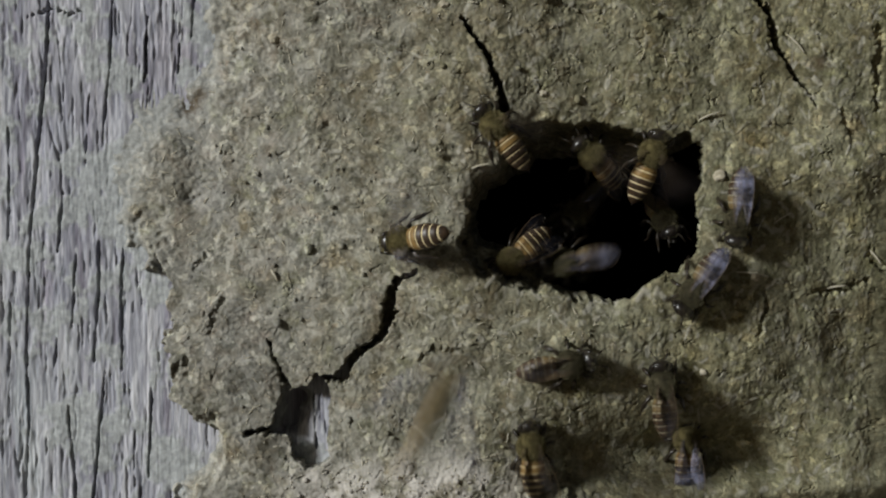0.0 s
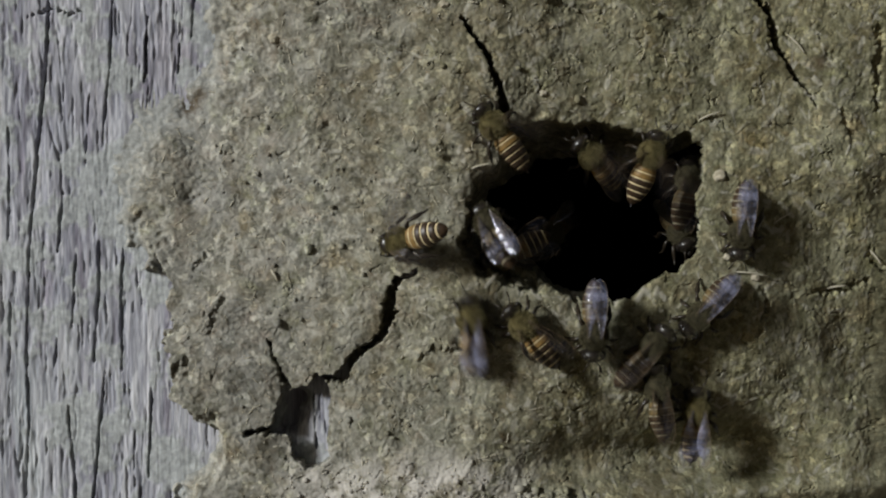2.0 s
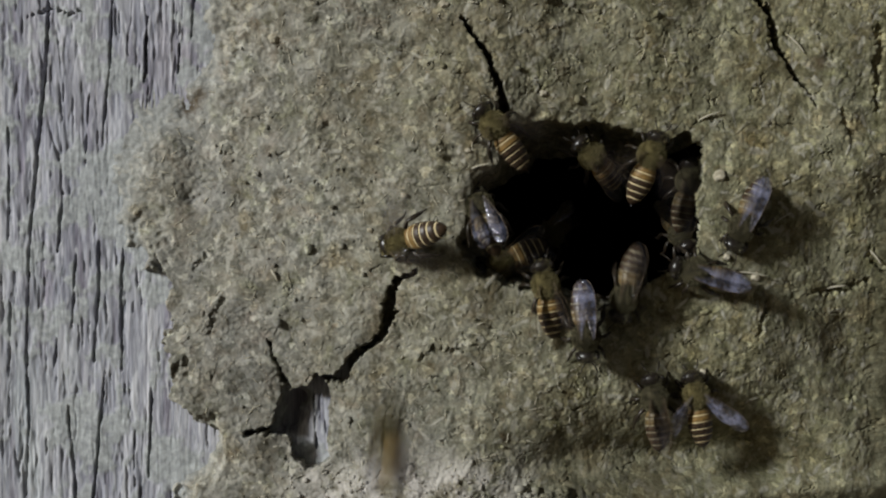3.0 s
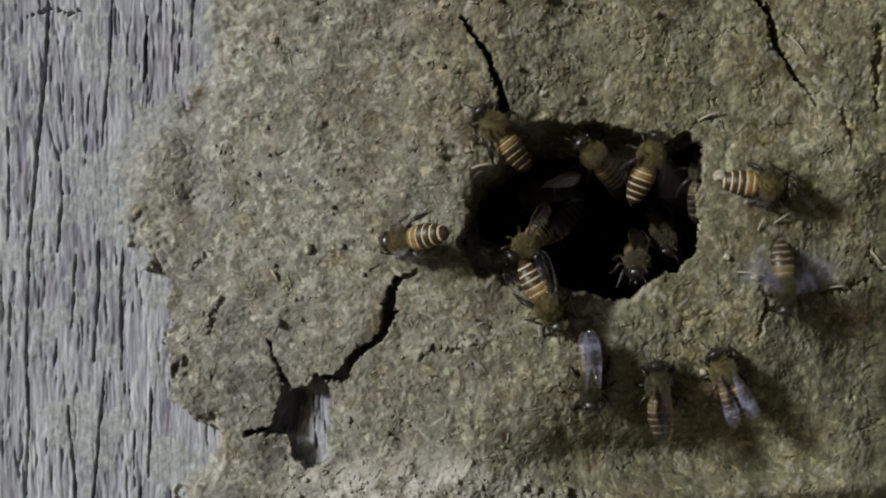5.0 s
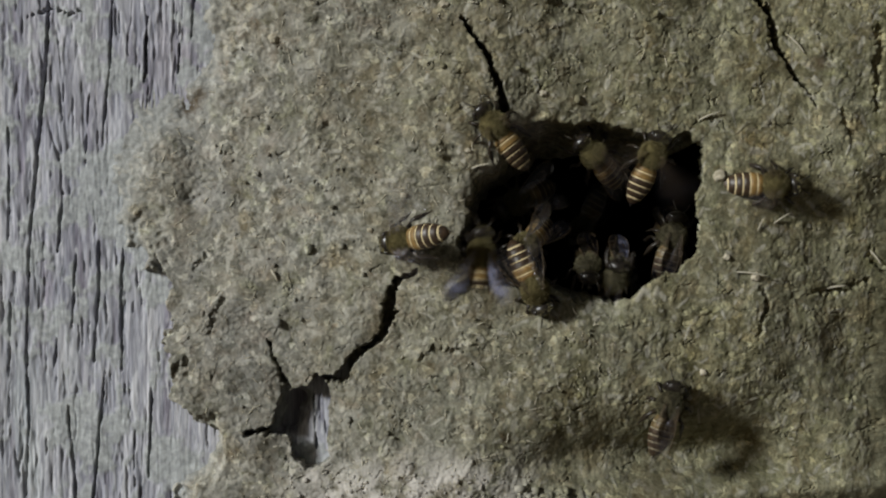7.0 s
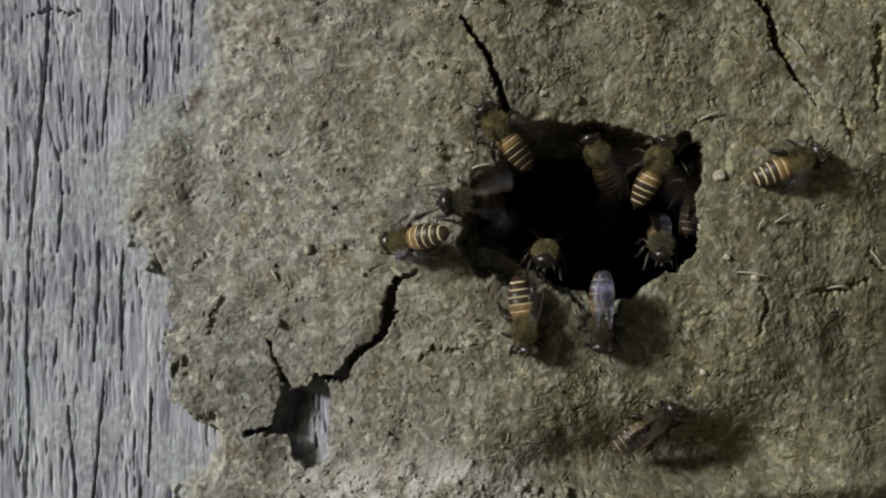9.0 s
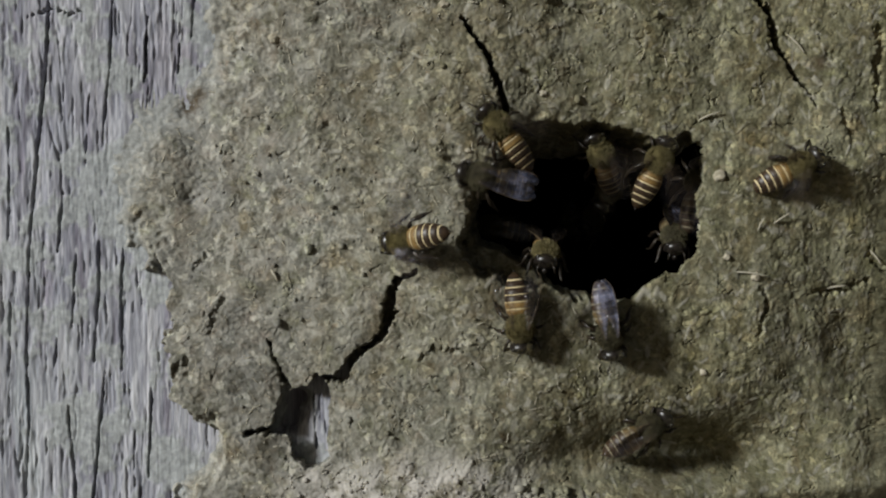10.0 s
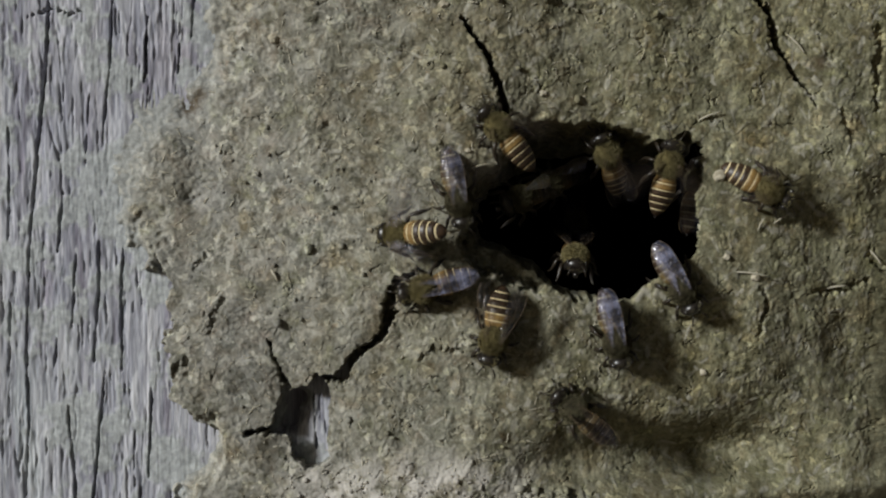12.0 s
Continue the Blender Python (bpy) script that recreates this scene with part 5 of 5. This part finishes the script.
    walk(bee_flyer, [
        (0, bee_pose(-0.04, -18.04, 14, 60, 0, 0)),
        (0.0667, bee_pose(-8.98, -35.50, 18, 60, 0, 0)),
        (0.4, bee_pose(-17.83, -45.23, 25, 60, 0, 0)),
        (0.9, bee_pose(-50.89, -45.23, 25, 60, 0, 0)),
        (1.1, bee_pose(-44.27, -32.66, 25, 60, 0, 0)),
        (1.2, bee_pose(-38.71, -24.06, 25, 60, 0, 0)),
        (1.3, bee_pose(-46.92, -32.66, 25, 60, 0, 0)),
        (1.5, bee_pose(-18.78, -44.98, 25, 90, 0, 0)),
        (1.7, bee_pose(11.21, -30.99, 14, 110, 0, 0)),
        (1.85, bee_pose(7.03, -15.94, 5, 105, 0, 0)),
        (2, bee_pose(3.89, -9.59, 0.0, 92, 0, 0)),
        (2.3, bee_pose(0.74, -6.24, 0.0, 86, 0, 0)),
        (2.5, bee_pose(0.03, -5.36, 0.0, 80, 0, 0)),
        (2.8, bee_pose(-1.20, -4.89, 0.0, 85, 0, 0)),
        (2.8667, bee_pose(-3.44, -9.94, 4, 95, 0, 0)),
        (2.9333, bee_pose(-5.24, -16.07, 10, 98, 0, 0)),
        (3, bee_pose(-6.89, -22.47, 16, 100, 0, 0)),
        (3.0667, bee_pose(-9.12, -36.90, 20, 100, 0, 0)),
        (4, bee_pose(-6.05, -49.85, 20, 100, 0, 0)),
        (6.1, bee_pose(14.62, -43.76, 20, 100, 0, 0)),
        (6.3, bee_pose(15.39, -28.64, 12, 100, 0, 0)),
        (6.4, bee_pose(14.70, -19.11, 5, 102, 0, 0)),
        (6.5, bee_pose(13.33, -13.42, 2, 105, 0, 0)),
        (6.65, bee_pose(7.87, -8.43, 2, 118, 0, 0)),
        (6.8, bee_pose(2.91, -4.20, 6.0, 112, 0, 0)),
        (7, bee_pose(5.25, -0.49, 4.0, 85, 0, 0)),
        (7.2, bee_pose(7.47, 1.92, 3.0, 62, 0, 0)),
        (7.6, bee_pose(11.17, 2.74, -6.3, 20, 0, 0)),
        (8.8, bee_pose(11.19, 3.84, -26, 20, 0, 0)),
        (9.4, bee_pose(9.48, 5.17, -32, 95, 0, 0)),
        (10, bee_pose(7.70, 3.59, -30, 170, 0, 0)),
        (10.6, bee_pose(7.08, 1.29, -10.3, 200, 0, 0)),
        (10.9, bee_pose(7.90, -0.72, -1.5, 205, 0, 0)),
        (11, bee_pose(7.40, -1.91, -0.5, 205, 0, 0)),
        (11.2, bee_pose(3.19, -4.15, 0.0, 192, 0, 0)),
        (11.5, bee_pose(-2.30, -5.37, 0, 193, 0, 0)),
        (12, bee_pose(-2.70, -5.45, 0, 196, 0, 0)),
    ])
    step_legs(bee_flyer, [(2, 2.8), (7, 7.6), (8.8, 11.5)])
    beat_wings(bee_flyer, [(0.0, 0.4, 60, 42), (0.5, 0.9, 60, 0), (1.0, 1.85, 60, 42), (1.95, 2.75, 4, 0), (2.85, 3.2, 60, 42), (3.4, 6.0, 60, 0), (6.2, 6.9, 58, 42), (7.1, 12.0, 0, 0)])
    walk(bee_right_wall, [
        (0, bee_pose(42.81, 6.92, -11.5, 100, 0, 0)),
        (1.1, bee_pose(40.97, 7.74, -11.1, 100, 0, 0)),
        (1.5, bee_pose(35.68, 10.16, -9.8, 80, 0, 0)),
        (3.2, bee_pose(35.68, 9.75, -9.8, 80, 0, 0)),
        (4.0, bee_pose(37.98, 11.48, -11.1, 85, 0, 0)),
        (6.7, bee_pose(37.98, 11.06, -11.1, 85, 0, 0)),
        (7, bee_pose(33.44, 1.90, -10.2, 75, 0, 0)),
        (7.2, bee_pose(33.87, 1.90, -10.2, 75, 0, 0)),
        (8, bee_pose(37.10, 5.98, -7.7, 80, 0, 0)),
        (8.8, bee_pose(36.41, 9.20, -6.3, 80, 0, 0)),
        (12, bee_pose(36.41, 9.61, -6.3, 80, 0, 0)),
    ])
    step_legs(bee_right_wall, [(1.1, 1.5), (3.2, 4.0), (6.7, 7), (7.2, 8.8)])
    hold_wings(bee_right_wall, 5)
    walk(bee_deep, [
        (0, bee_pose(18.94, 3.29, -28, 220, 0, 0)),
        (1.7, bee_pose(14.97, 1.37, -10.6, 220, 0, 0)),
        (2, bee_pose(14.66, 0.82, -10.3, 225, 45, 0)),
        (3.2, bee_pose(14.66, 0.82, -10.3, 225, 45, 0)),
        (4.8, bee_pose(17.00, 2.31, -30, 225, 0, 0)),
        (9.5, bee_pose(25.86, 7.26, -30, 250, 0, 0)),
        (10.2, bee_pose(22.95, 8.90, -9.0, 250, 0, 0)),
        (10.35, bee_pose(21.79, 8.54, -6.3, 250, 0, 0)),
        (10.5, bee_pose(19.74, 5.84, -4, 245, 0, 0)),
        (10.65, bee_pose(13.57, 4.13, -3, 200, 0, 0)),
        (10.8, bee_pose(11.48, 1.82, -1.5, 150, 0, 0)),
        (11, bee_pose(13.53, 1.37, -1.5, 118, 0, 0)),
        (11.2, bee_pose(13.82, 4.87, -6.3, 140, 0, 0)),
        (11.5, bee_pose(14.20, 8.60, -4, 200, 40, 0)),
        (12, bee_pose(13.90, 8.60, -4, 205, 40, 0)),
    ])
    step_legs(bee_deep, [(1.7, 2), (9.5, 10.2), (10.35, 11.5)])
    hold_wings(bee_deep, 5)
    walk(bee_guard, [
        (0, bee_pose(33.57, 2.33, -13.7, 290, 50, 0)),
        (0.5, bee_pose(34.29, 1.87, -12, 290, 50, 0)),
        (1, bee_pose(34.98, 1.05, -12, 290, 50, 0)),
        (3.2, bee_pose(35.84, 0.21, -12, 290, 50, 0)),
        (4.8, bee_pose(32.99, -0.96, -13.3, 275, 55, 0)),
        (7, bee_pose(33.51, -0.96, -13.3, 270, 55, 0)),
        (7.8, bee_pose(29.22, 2.47, -26, 250, 50, 0)),
        (11, bee_pose(14.37, 3.42, -26, 210, 50, 0)),
        (11.5, bee_pose(9.60, 6.20, -0.5, 205, 40, 0)),
        (12, bee_pose(9.30, 6.30, 0, 205, 40, 0)),
    ])
    step_legs(bee_guard, [(7, 11)])
    hold_wings(bee_guard, 5)


motions()
